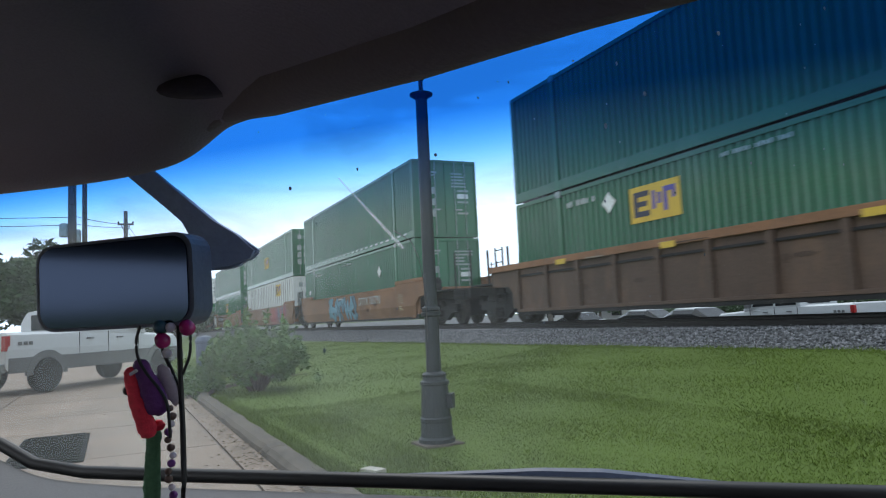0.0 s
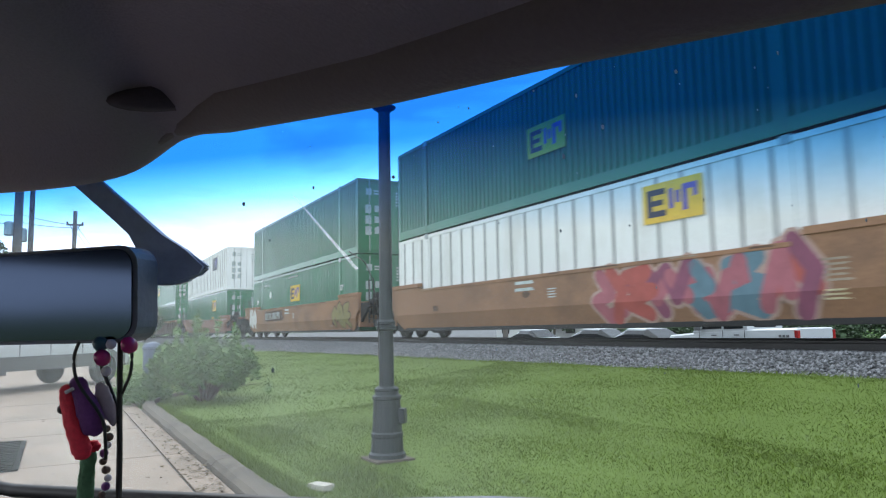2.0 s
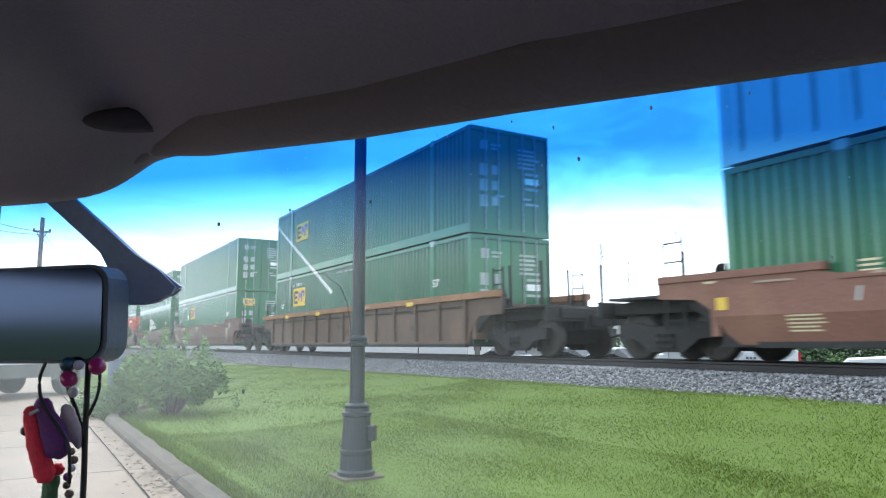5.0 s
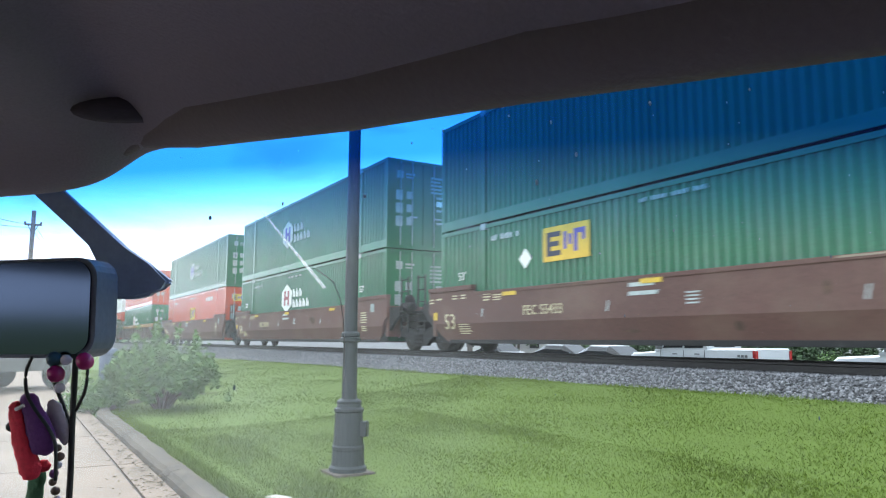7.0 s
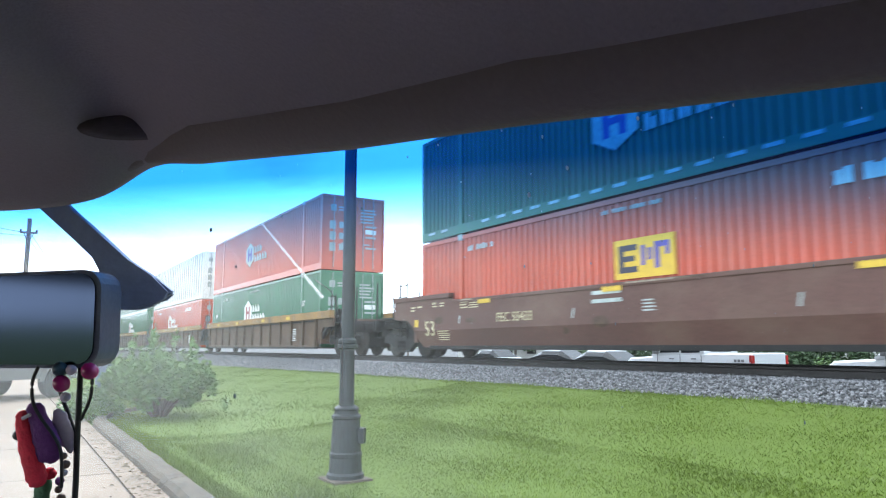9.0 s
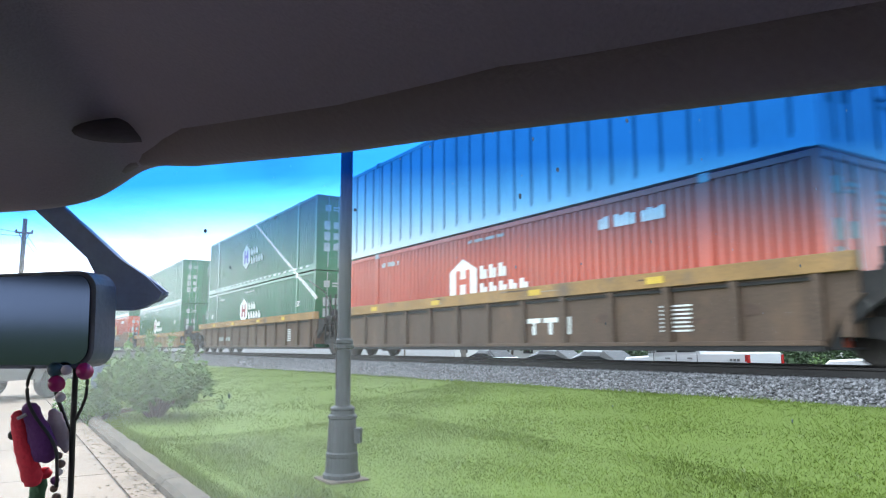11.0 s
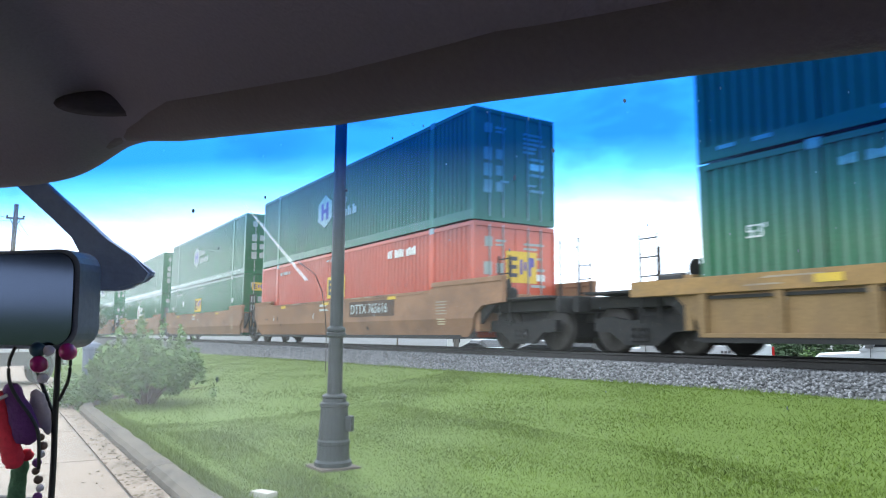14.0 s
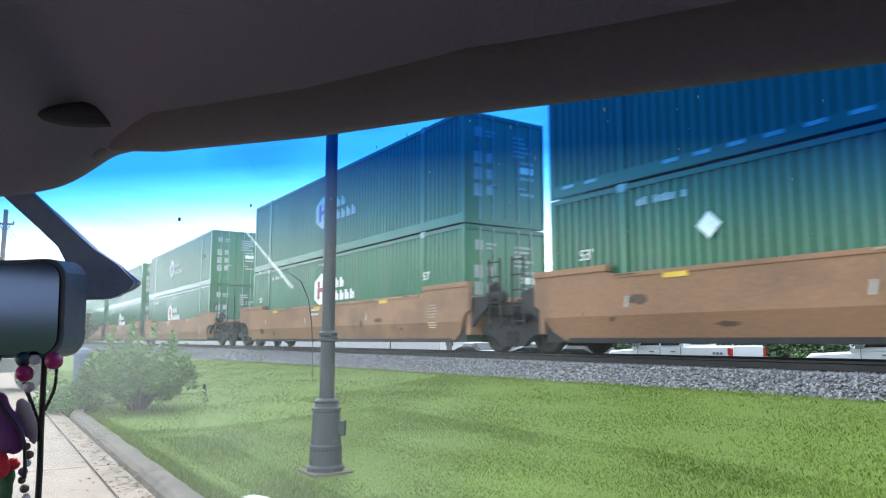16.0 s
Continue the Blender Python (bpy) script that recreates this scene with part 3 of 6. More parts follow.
M["mark_faded"] = mat("faded_pale_marking", (0.42, 0.46, 0.45), 0.6, 0, 5, 0.3, 60, 0.0, (0.12, 0.2, 0.16), 0.6)
M["mark_dim"] = mat("worn_pale_marking", (0.30, 0.34, 0.32), 0.6, 0, 5, 0.3, 60, 0.0)

def door_marks(c, k):
    """Small pale labels on the door end."""
    rnd = random.Random(k)
    hx = CL / 2
    def p(y0, y1, z0, z1, m="mark_dim"):
        part("door_label", bx(hx - 0.028, hx - 0.022, y0, y1, z0, z1), m, c)
    for i in range(5):
        z = 2.35 - i * 0.12
        p(0.28, 0.28 + rnd.uniform(0.35, 0.75), z, z + 0.06)
    p(-0.95, -0.72, 2.25, 2.5)
    p(-0.62, -0.30, 2.38, 2.44); p(-0.62, -0.36, 2.28, 2.33)
    for i in range(3):
        z = 1.75 - 0.42 * i
        p(-0.98, -0.74, z - 0.2, z + 0.12); p(-0.6, -0.40, z - 0.15, z + 0.1)
        p(0.5, 0.95, z - 0.05, z + 0.02)
    p(0.5, 0.95, 1.45, 1.62, "mark_white")

def loaded(paint, style, x_left, upper, marks, k):
    label = {"green": "dark green ribbed steel shipping container", "red": "faded red ribbed steel shipping container", "white": "white panelled shipping container"}[paint]
    c = copy_thing(container(paint, style), Matrix())
    tagged(c, label + (" stacked on another" if upper else " set in a rail well car"), "container", "stacked containers")
    place = Vector((x_left + CL / 2, MID_Y, LOW_Z + (CH if upper else 0)))
    c.matrix_basis = Matrix.Translation(place)
    MOVERS.append((c, place))
    hx = CL / 2
    zt = CH - 0.5
    for m, *at in marks:
        x, z = (at + [0, 0])[:2]
        if m == "square": logo_square(c, x - hx, z)
        elif m == "dark_square": logo_square(c, x - hx, z, 1.6, 0.9, "mark_dark")
        elif m == "hexagon": logo_hexagon(c, x - hx, z - 0.16, bars="mark_purple" if upper else ("mark_red" if paint == "green" else "red"), pale="mark_faded" if upper else "mark_white")
        elif m == "diamond": diamond(c, x - hx, z)
        elif m == "number":
            text_bars(c, -hx + 2.35, 2.42, 1.1, 0.14, 9, "mark_faded")
            text_bars(c, -hx + 7.1, 2.58, 1.5, 0.08, 16, "mark_dim")
        elif m == "long_text": text_bars(c, -hx + 11.7, 2.28, 1.65, 0.24, 12)
        elif m == "size":
            lettering("53'", 0.30, "mark_white", c, on_side(-hx + 0.85, 1.56))
            if k != 2:
                lettering("53'", 0.30, "mark_white", c, on_side(hx - 1.95, 1.60))
        elif m == "dashes":
            for i in range(24):
                xx = -hx + 0.4 + i * 0.64
                if abs(xx + hx - 1.98) > 0.35: plate("reflective_strip", c, xx, xx + 0.32, 0.165, 0.23, "mark_faded", 0.002)
    door_marks(c, k)
    if k in (12, 16, 26, 28):   # yellow panel on the doors
        w, oy, oz = (1.0, 0.0, 0.0) if k == 26 else (0.6, -0.70, 1.20)
        for j, (y0, y1, z0, z1, m) in enumerate(((-0.30, 0.68, 1.38, 2.18, "mark_yellow"), (-0.20, -0.12, 1.52, 2.04, "mark_dark"), (-0.12, 0.06, 1.52, 1.62, "mark_dark"), (-0.12, 0.04, 1.73, 1.83, "mark_dark"),
                                                 (-0.12, 0.06, 1.94, 2.04, "mark_dark"), (0.14, 0.22, 1.60, 1.98, "mark_purple"), (0.27, 0.35, 1.70, 1.92, "mark_purple"), (0.41, 0.50, 1.56, 2.04, "mark_purple"), (0.50, 0.60, 1.80, 2.04, "mark_purple"))):
            x0 = hx - 0.018 + (0.005 if j else 0)
            part("logo_bar" if j else "logo_panel", bx(x0 - 0.004, x0, oy + w * y0, oy + w * y1, oz + (w if w == 1 else 0.47) * z0 + (0 if w == 1 else 0.27), oz + (w if w == 1 else 0.47) * z1 + (0 if w == 1 else 0.27)), m, c)
    return c

# rear end of each stack at the start, upper box, lower box, kind of car, joined to the next stack behind
STACKS = [
    (-16.65, ("green", ()), ("green", (("square", 4.6, 1.72), ("diamond", 3.9, 2.3), ("number",))), "ribbed_rust", False),
    (-39.90, ("green", (("dashes",),)), ("green", (("diamond", 12.3, 1.96), ("number",), ("size",))), "smooth_orange", True),
    (-59.05, ("green", (("square", 7.4, 1.1),)), ("white", (("square", 11.1, 1.9),)), "smooth_orange", True),
    (-78.85, ("green", ()), ("green", (("square", 7.4, 1.45), ("size",), ("diamond", 3.72, 1.94), ("number",))), "smooth_orange", False),
    (-102.40, ("white", (("dark_square", 11.2, 1.6),)), ("green", (("square", 11.1, 1.6),)), "smooth_maroon_light", False),
    (-126.20, ("green", (("square", 2.6, 1.4),)), ("green", (("number",), ("size",), ("square", 2.4, 1.6))), "ribbed_rust", False),
    (-149.25, ("green", ()), ("green", (("square", 4.3, 1.72), ("diamond", 3.66, 1.87), ("number",), ("size",))), "smooth_maroon", True),
    (-168.70, ("green", (("hexagon", 6.2, 1.12),)), ("green", (("hexagon", 6.3, 1.32), ("number",), ("size",))), "smooth_maroon", True),
    (-188.00, ("green", (("hexagon", 6.9, 1.05), ("dashes",))), ("red", (("square", 7.4, 1.28), ("number",), ("long_text",))), "smooth_maroon", False),
    (-211.70, ("red", (("hexagon", 6.3, 1.1),)), ("green", (("size",), ("number",), ("hexagon", 6.3, 1.2))), "ribbed_yellow", True),
    (-230.70, ("white", ()), ("red", (("hexagon", 6.24, 1.2), ("number",), ("long_text",))), "ribbed_yellow", True),
    (-250.00, ("green", (("hexagon", 6.5, 1.0), ("dashes",))), ("green", (("hexagon", 6.37, 1.32), ("number",), ("size",))), "ribbed_yellow", False),
    (-273.45, ("green", (("hexagon", 6.5, 1.25), ("dashes",))), ("green", (("hexagon", 6.7, 1.15), ("number",), ("size",))), "ribbed_low", False),
    (-296.15, ("green", (("hexagon", 6.2, 1.1),)), ("red", (("square", 7.2, 1.3), ("number",), ("long_text",))), "smooth_orange", True),
    (-315.00, ("green", (("hexagon", 6.1, 1.15), ("dashes",))), ("green", (("square", 6.8, 1.32), ("diamond", 3.83, 1.88), ("number",), ("size",))), "smooth_orange", True),
    (-334.30, ("green", (("hexagon", 6.8, 1.12),)), ("green", (("hexagon", 6.8, 1.3), ("number",), ("size",))), "smooth_orange", False),
    (-357.60, ("green", (("hexagon", 6.4, 1.1),)), ("green", (("hexagon", 6.4, 1.2), ("number",))), "smooth_orange", True),
    (-376.90, ("green", ()), ("green", (("hexagon", 6.4, 1.2), ("number",))), "smooth_orange", True),
    (-396.20, ("green", ()), ("green", (("number",),)), "smooth_orange", True),
]

M["patch_dark"] = mat("dark_old_stain", (0.075, 0.045, 0.032), 0.8, 0, 2.5, 0.4, 30, 0.1, (0.2, 0.11, 0.06), 0.6)
M["patch_pale"] = mat("pale_scuffed_paint", (0.30, 0.24, 0.18), 0.8, 0, 2.5, 0.3, 30, 0.1, (0.2, 0.12, 0.07), 0.8)

CREASE = 0.74

def tuck(z):
    """How far the lower half of a smooth side leans in at this height."""
    return 0.13 * max(0.0, CREASE - z) / 0.45

def lean_in(bm, s=-1):
    """Fold a flat piece of a smooth side about the crease."""
    bmesh.ops.bisect_plane(bm, geom=bm.verts[:] + bm.edges[:] + bm.faces[:], plane_co=(0, 0, CREASE), plane_no=(0, 0, 1))
    for v in bm.verts:
        v.co.y -= s * tuck(v.co.z)
    return bm

def truck(parent, x):
    """A two-axle truck: side frames, springs, bolster, wheelsets."""
    t = part("truck", bx(-0.18, 0.18, -1.05, 1.05, 0.36, 0.62, 0.03), "cast", parent, m=pose(x, 0, 0))
    for s in (-1, 1):
        o = [(-1.15, 0.42), (-1.15, 0.66), (-0.75, 0.70), (-0.30, 0.62), (0.30, 0.62), (0.75, 0.70), (1.15, 0.66), (1.15, 0.42), (0.75, 0.40), (0.38, 0.16), (-0.38, 0.16), (-0.75, 0.40)]
        part("side_frame", prism(bmesh.new(), o, s * 1.0 - 0.07, s * 1.0 + 0.07), "cast", t)
        for k in (-0.15, 0.0, 0.15):
            part("spring", lathe(bmesh.new(), [(0.06, 0.24), (0.045, 0.30), (0.06, 0.36), (0.045, 0.42), (0.06, 0.48)], 8, pose(k, s * 1.09, 0)), "cast", t)
    for ax in (-0.89, 0.89):
        bm = bmesh.new()
        prof = [(0.07, -0.95), (0.09, -0.82), (0.40, -0.81), (0.455, -0.80), (0.455, -0.70), (0.49, -0.68), (0.44, -0.66), (0.12, -0.68), (0.085, -0.6), (0.085, 0.6), (0.12, 0.68), (0.44, 0.66), (0.49, 0.68), (0.455, 0.70), (0.455, 0.80), (0.40, 0.81), (0.09, 0.82), (0.07, 0.95)]
        lathe(bm, prof, 22)
        bmesh.ops.transform(bm, matrix=pose(0, 0, 0, 90), verts=bm.verts)
        SPINNERS.append((part("wheelset", bm, "wheel", t, m=pose(ax, 0, 0.46), smooth=True), ax))

def well_car(kind, x_left, joined_front, joined_rear, k):
    """One well of a double-stack car, its local origin under the middle at rail height."""
    base, style = kind.split("_", 1)
    paint = {"rust": "rust_car", "orange": "orange_car", "maroon": "maroon_car", "maroon_light": "light_maroon", "yellow": "tan_car", "low": "ochre_car"}[style]
    word = {"rust": "rusty brown ribbed", "orange": "weathered orange smooth-sided", "maroon": "maroon smooth-sided", "maroon_light": "faded maroon smooth-sided", "yellow": "brown ribbed yellow-railed", "low": "low ochre ribbed"}[style]
    car = empty("well_car", word + " double-stack rail well car", "rail car", "well cars of the train")
    place = Vector((x_left + CL / 2, MID_Y, RAIL_Z))
    car.matrix_basis = Matrix.Translation(place)
    MOVERS.append((car, place))
    hx, Y = CL / 2, 1.445
    top = {"low": 1.28, "maroon_light": 1.36}.get(style, 1.585)
    low = 0.29
    ends = {1: 1.55 if joined_front else 3.2, -1: 1.55 if joined_rear else 3.2}
    for s in (-1, 1):
        y0, y1 = (s * Y - 0.10, s * Y) if s > 0 else (-Y, -Y + 0.10)
        if base == "smooth":
            xf, xr = hx + (0.38 if joined_front else 1.35), hx + (0.38 if joined_rear else 1.35)
            foot_f = [(hx - 0.4, low), (hx - 0.1, 0.46), (hx + 0.22, 0.92), (xf, 1.0)] if joined_front else [(hx - 0.2, low), (hx + 0.02, 0.46), (hx + 0.25, 0.85), (hx + 0.55, 1.03), (xf, 1.08)]
            foot_r = [(hx - 0.4, low), (hx - 0.1, 0.46), (hx + 0.22, 0.92), (xr, 1.0)] if joined_rear else [(hx - 0.2, low), (hx + 0.02, 0.46), (hx + 0.25, 0.85), (hx + 0.55, 1.03), (xr, 1.08)]
            o = [(-x, z) for x, z in foot_r[::-1]] + foot_f + [(xf, top - 0.02), (hx - 1.6, top - 0.02), (hx - 2.0, top - 0.12), (-hx + 2.0, top - 0.12), (-hx + 1.6, top - 0.02), (-xr, top - 0.02)]
            side = part("side_sill", lean_in(prism(bmesh.new(), o, y0, y1), s), paint, car)
            part("top_chord", bx(-xr, -hx + 1.7, y0 - 0.03, y1 + 0.03, top - 0.02, top + 0.10, 0.01), paint, side)
            part("top_chord", bx(hx - 1.7, xf, y0 - 0.03, y1 + 0.03, top - 0.02, top + 0.10, 0.01), paint, side)
            part("top_chord", bx(-hx + 1.9, hx - 1.9, y0 - 0.02, y1 + 0.02, top - 0.17, top - 0.09, 0.01), paint, side)
            # chord coloured dark to draw the shadow line below the sill
            part("bottom_chord", bx(-hx + 0.5, hx - 0.5, y0 - 0.015 - s * tuck(low), y1 + 0.015 - s * tuck(low), low - 0.05, low + 0.05, 0.01), "cast", side)
        else:
            xf, xr = hx + (0.45 if joined_front else 1.4), hx + (0.45 if joined_rear else 1.4)
            o = [(-xr, 1.02), (-hx - 0.5, 1.0), (-hx - 0.15, 0.7), (-hx + 0.05, low), (hx - 0.05, low), (hx + 0.15, 0.7), (hx + 0.5, 1.0), (xf, 1.02), (xf, top - (0.155 if style == "rust" else 0.265)), (-xr, top - (0.155 if style == "rust" else 0.265))]
            side = part("side_sill", prism(bmesh.new(), o, y0 + (0.075 if s < 0 else -0.05), y1 - (0.075 if s > 0 else -0.05)), paint, car)
            railm = "rust_rail" if style == "rust" else "yellow_rail"
            if style == "rust":
                part("top_chord", bx(-xr, xf, y0 - 0.03, y1 + 0.03, top - 0.16, top, 0.015), railm, side)
            else:
                part("top_chord", bx(-xr, xf, y0 - 0.03, y1 + 0.03, top - 0.27, top, 0.015), railm, side)
            part("bottom_chord", bx(-hx + 0.05, hx - 0.05, y0 - 0.02, y1 + 0.02, low + 0.02, low + 0.09, 0.01), paint, side)
            # dark strip along the bottom of the ribbed side
            part("bottom_flange", bx(-hx + 0.05, hx - 0.05, y0, y1, low - 0.06, low + 0.02), "cast", side)
            # dark strip added to draw the shadow line under the top chord
            yp = s * (Y - 0.05)
            part("air_pipe", bx(-hx + 0.2, hx - 0.2, yp - 0.02, yp + 0.02, top - 0.36, top - 0.31), "cast", side)
            n = 12
            first = None
            for i in range(n + 1):
                x = -hx + 0.1 + (CL - 0.2) * i / n
                if first is None:
                    first = part("rib", bx(-0.07, 0.07, -0.075, 0.075, low + 0.09, top - (0.16 if style == "rust" else 0.27), 0.01), paint, side, m=pose(x, s * (Y - 0.06), 0))
                else:
                    r = new("rib", first.data); r.parent = side; r.matrix_local = pose(x, s * (Y - 0.06), 0)
    for s in (-1, 1):   # dark plates added to cover the containers' corners beside the feet of the sills
        for t in (-1, 1):
            x0, x1 = sorted((s * (hx - 0.75), s * (hx + 0.14)))
            y0, y1 = sorted((t * 1.299, t * 1.312))
            part("inner_plate", bx(x0, x1, y0, y1, low - 0.03, 1.05), "cast", car)
    part("well_floor", bx(-hx - 0.2, hx + 0.2, -1.3, 1.3, low - 0.04, low - 0.005), "cast", car)
    for s in (-1, 1):
        e = ends[s]
        a, b = s * (hx + 0.25), s * (hx + e - 0.1)
        part("end_platform", bx(min(a, b), max(a, b), -0.95, 0.95, 0.86, 1.10, 0.03), "cast", car)
        part("end_bulkhead", bx(min(s * (hx + 0.15), s * (hx + 0.32)), max(s * (hx + 0.15), s * (hx + 0.32)), -1.36, 1.36, 0.42, 1.35, 0.02), paint, car)
        part("centre_sill", bx(min(a, b), max(a, b), -0.28, 0.28, 0.62, 0.98, 0.03), "cast", car)
        for yy in (-1.25, 1.25):   # ladder
            lad = part("ladder", bx(s * (hx + 0.95) - 0.02, s * (hx + 0.95) + 0.02, yy - 0.02, yy + 0.02, 0.55, 2.15), "cast", car)
            part("ladder_rail", bx(s * (hx + 1.35) - 0.02, s * (hx + 1.35) + 0.02, yy - 0.02, yy + 0.02, 0.55, 2.15), "cast", lad)
            for i in range(5):
                x0, x1 = sorted((s * (hx + 0.95), s * (hx + 1.35)))
                part("rung", bx(x0, x1, yy - 0.012, yy + 0.012, 0.7 + i * 0.34, 0.725 + i * 0.34), "cast", lad)
        bm = lathe(bmesh.new(), [(0.14, -0.02), (0.17, -0.02), (0.19, 0.0), (0.17, 0.02), (0.14, 0.02)], 16)
        bmesh.ops.transform(bm, matrix=pose(s * (hx + 0.55), -0.75, 1.5, 0, 90), verts=bm.verts)
        part("hand_brake", bm, "cast", car)
        part("brake_post", bx(s * (hx + 0.5) - 0.03, s * (hx + 0.5) + 0.03, -0.8, -0.7, 1.1, 1.68), "cast", car)
        joined = joined_front if s > 0 else joined_rear
        far = hx + (1.15 if joined else 2.75)
        o = [(s * (hx + 0.30), 0.30), (s * (hx + 0.30), 1.12), (s * far, 1.12), (s * far, 0.60), (s * (far - 0.3), 0.30)]
        part("draft_housing", prism(bmesh.new(), o, -0.62, 0.62), "cast", car)
        part("side_bracket", prism(bmesh.new(), [(s * (hx + 0.12), 0.42), (s * (hx + 0.12), 1.30), (s * (hx + 0.95), 1.30), (s * (hx + 0.95), 1.05), (s * (hx + 0.55), 0.80)], -1.32, -1.22), "cast", car)
        part("walkway", bx(min(s * (hx + 0.35), s * far), max(s * (hx + 0.35), s * far), -1.30, 1.30, 1.12, 1.17, 0.01), "cast", car)
        part("brake_cylinder", lathe(bmesh.new(), [(0.11, -0.3), (0.14, -0.27), (0.14, 0.25), (0.09, 0.3)], 14, pose(s * (hx + 0.85), -0.95, 1.30, 0, 90, 0)), "cast", car)
        if not joined:
            truck(car, s * (hx + 1.55))
            part("coupler", bx(min(s * (hx + 3.0), s * (hx + 3.75)), max(s * (hx + 3.0), s * (hx + 3.75)), -0.12, 0.12, 0.70, 0.95, 0.03), "cast", car)
            x = s * (hx + 3.0)
            part("end_sill", bx(x - 0.06, x + 0.06, -1.3, 1.3, 0.80, 1.12, 0.02), "cast", car)
            for yy in (-1.2, 1.2):
                part("grab_iron", bx(x - 0.02, x + 0.02, yy - 0.02, yy + 0.02, 1.12, 2.3), "cast", car)
                if style == "rust":   # tall leaning posts on the end platform
                    for q in (1.2, 2.4):
                        part("end_post", tube(bmesh.new(), [(s * (hx + q), yy * 0.76, 1.08), (s * (hx + q) - 0.04, yy * 0.76, 2.2)], 0.04, 6), "cast", car)
            bm = tube(bmesh.new(), [(x, 0.35, 0.8), (x + s * 0.25, 0.36, 0.45), (x + s * 0.7, 0.2, 0.5)], 0.03)
            part("air_hose", bm, "seal", car)
        elif s < 0:
            truck(car, s * (hx + 1.58))   # shared with the well behind
    dy = Y - CW / 2 + 0.006
    def num(text, x, z, size=0.42):
        w = 0.56 * size * len(text)
        if k in (3, 13):
            plate("repaint_patch", car, x - 0.12, x + w * 1.12, z - 0.1, z + size * 0.9, "patch_dark", dy - 0.006)
        marks = lettering(text, size, "mark_cream" if k in (6, 7, 8) else "mark_faded", car, pose(x, -Y - 0.016, z, 90))
        if base == "smooth":
            for v in marks.data.vertices:
                v.co.z -= tuck(z + v.co.y)
    if k in (1, 3): num("DTTX 765793", -hx + (3.3 if k == 3 else 9.95), 0.94, 0.47)
    if k == 13: num("DTTX 765616", -hx + 9.5, 0.98, 0.42)
    if k in (6, 7, 8): num("FEC 55433", -hx + 3.75, 0.88, 0.30)
    if k in (6, 7, 8): num("53", -hx + 0.42, 0.60, 0.56)
    if k == 11: text_bars(car, -hx + 2.95, 0.62, 1.0, 0.2, 7, "mark_dim", dy - 0.083); text_bars(car, -hx + 4.3, 0.62, 1.0, 0.2, 8, "mark_dim", dy - 0.083)
    if k == 10:
        for x0, x1, z0, z1 in ((9.5, 9.95, 0.80, 0.90), (9.68, 9.78, 0.55, 0.80), (10.05, 10.5, 0.80, 0.90), (10.22, 10.32, 0.55, 0.80), (10.6, 10.7, 0.55, 0.9), (10.8, 10.9, 0.55, 0.9)):
            plate("logo_bar", car, -hx + x0, -hx + x1, z0, z1, "mark_white", dy - 0.083)
    def stencil(x, z, w, lines, step, material="mark_cream"):
        """A small block of unreadable stencilled lines."""
        r = random.Random(int(x * 100) + k)
        for i in range(lines):
            zz = z - i * step
            part("writing_bar", lean_in(prism(bmesh.new(), [(-hx + x, zz), (-hx + x + w * r.uniform(0.7, 1), zz), (-hx + x + w * r.uniform(0.7, 1), zz + step * 0.45), (-hx + x, zz + step * 0.45)], -Y - 0.006, -Y - 0.001)), material, car)
    if base == "smooth":
        if k != 3:
            stencil(CL - 1.5, 1.16, 0.55, 5, 0.075, "mark_cream" if style.startswith("maroon") else "patch_pale")
        stencil(CL - 1.45, 0.72, 0.42, 3, 0.06)
        stencil(6.9, 1.30, 0.8, 2, 0.16, "mark_faded"); stencil(8.2, 1.12, 0.3, 4, 0.06, "mark_faded")
    if style.startswith("maroon"):
        for x, z, w, n, step in ((-0.35, 1.36, 0.25, 2, 0.08), (0.0, 1.36, 0.3, 1, 0.1), (0.8, 1.42, 0.28, 2, 0.07), (1.2, 1.42, 0.26, 2, 0.07), (1.08, 0.70, 0.6, 5, 0.055), (2.2, 1.40, 0.34, 3, 0.07), (2.6, 1.42, 0.4, 4, 0.055)):
            stencil(x, z, w, n, step)
        plate("marking", car, -hx - 0.13, -hx + 0.07, 0.84, 1.04, "mark_yellow", dy - 0.006)
        plate("marking", car, CL / 2 - 0.75, CL / 2 - 0.50, 1.18, 1.44, "mark_dim", dy - 0.006)
    rnd = random.Random(100 + k)
    for i in range(5):   # old stains and touched-up spots on the side
        x, z, w, h = rnd.uniform(-hx + 0.5, hx - 1.5), rnd.uniform(low + 0.15, top - 0.6), rnd.uniform(0.1, 0.7), rnd.uniform(0.06, 0.28)
        o = [(x + w * 0.5 + 0.5 * w * rnd.uniform(0.6, 1) * math.cos(a * 0.628), z + h * 0.5 + 0.5 * h * rnd.uniform(0.6, 1) * math.sin(a * 0.628)) for a in range(10)]
        yy = -Y - 0.003 if base == "smooth" else -Y + 0.067
        part("stain", lean_in(prism(bmesh.new(), o, yy, yy + 0.002)) if base == "smooth" else prism(bmesh.new(), o, yy, yy + 0.002), "patch_dark", car)
    for i in range(6):   # scuffs along the top chord
        x, w = rnd.uniform(-hx, hx - 2), rnd.uniform(0.15, 1.1)
        z0 = (top - 0.13 if base == "smooth" else top - rnd.uniform(0.06, 0.2))
        yy = -Y - (0.024 if base == "smooth" else 0.034)
        part("scuff", prism(bmesh.new(), [(x, z0), (x + w, z0 + rnd.uniform(-0.01, 0.01)), (x + w * 0.9, z0 + 0.025), (x + w * 0.1, z0 + 0.03)], yy, yy + 0.003), rnd.choice(("patch_pale", "patch_dark")), car)
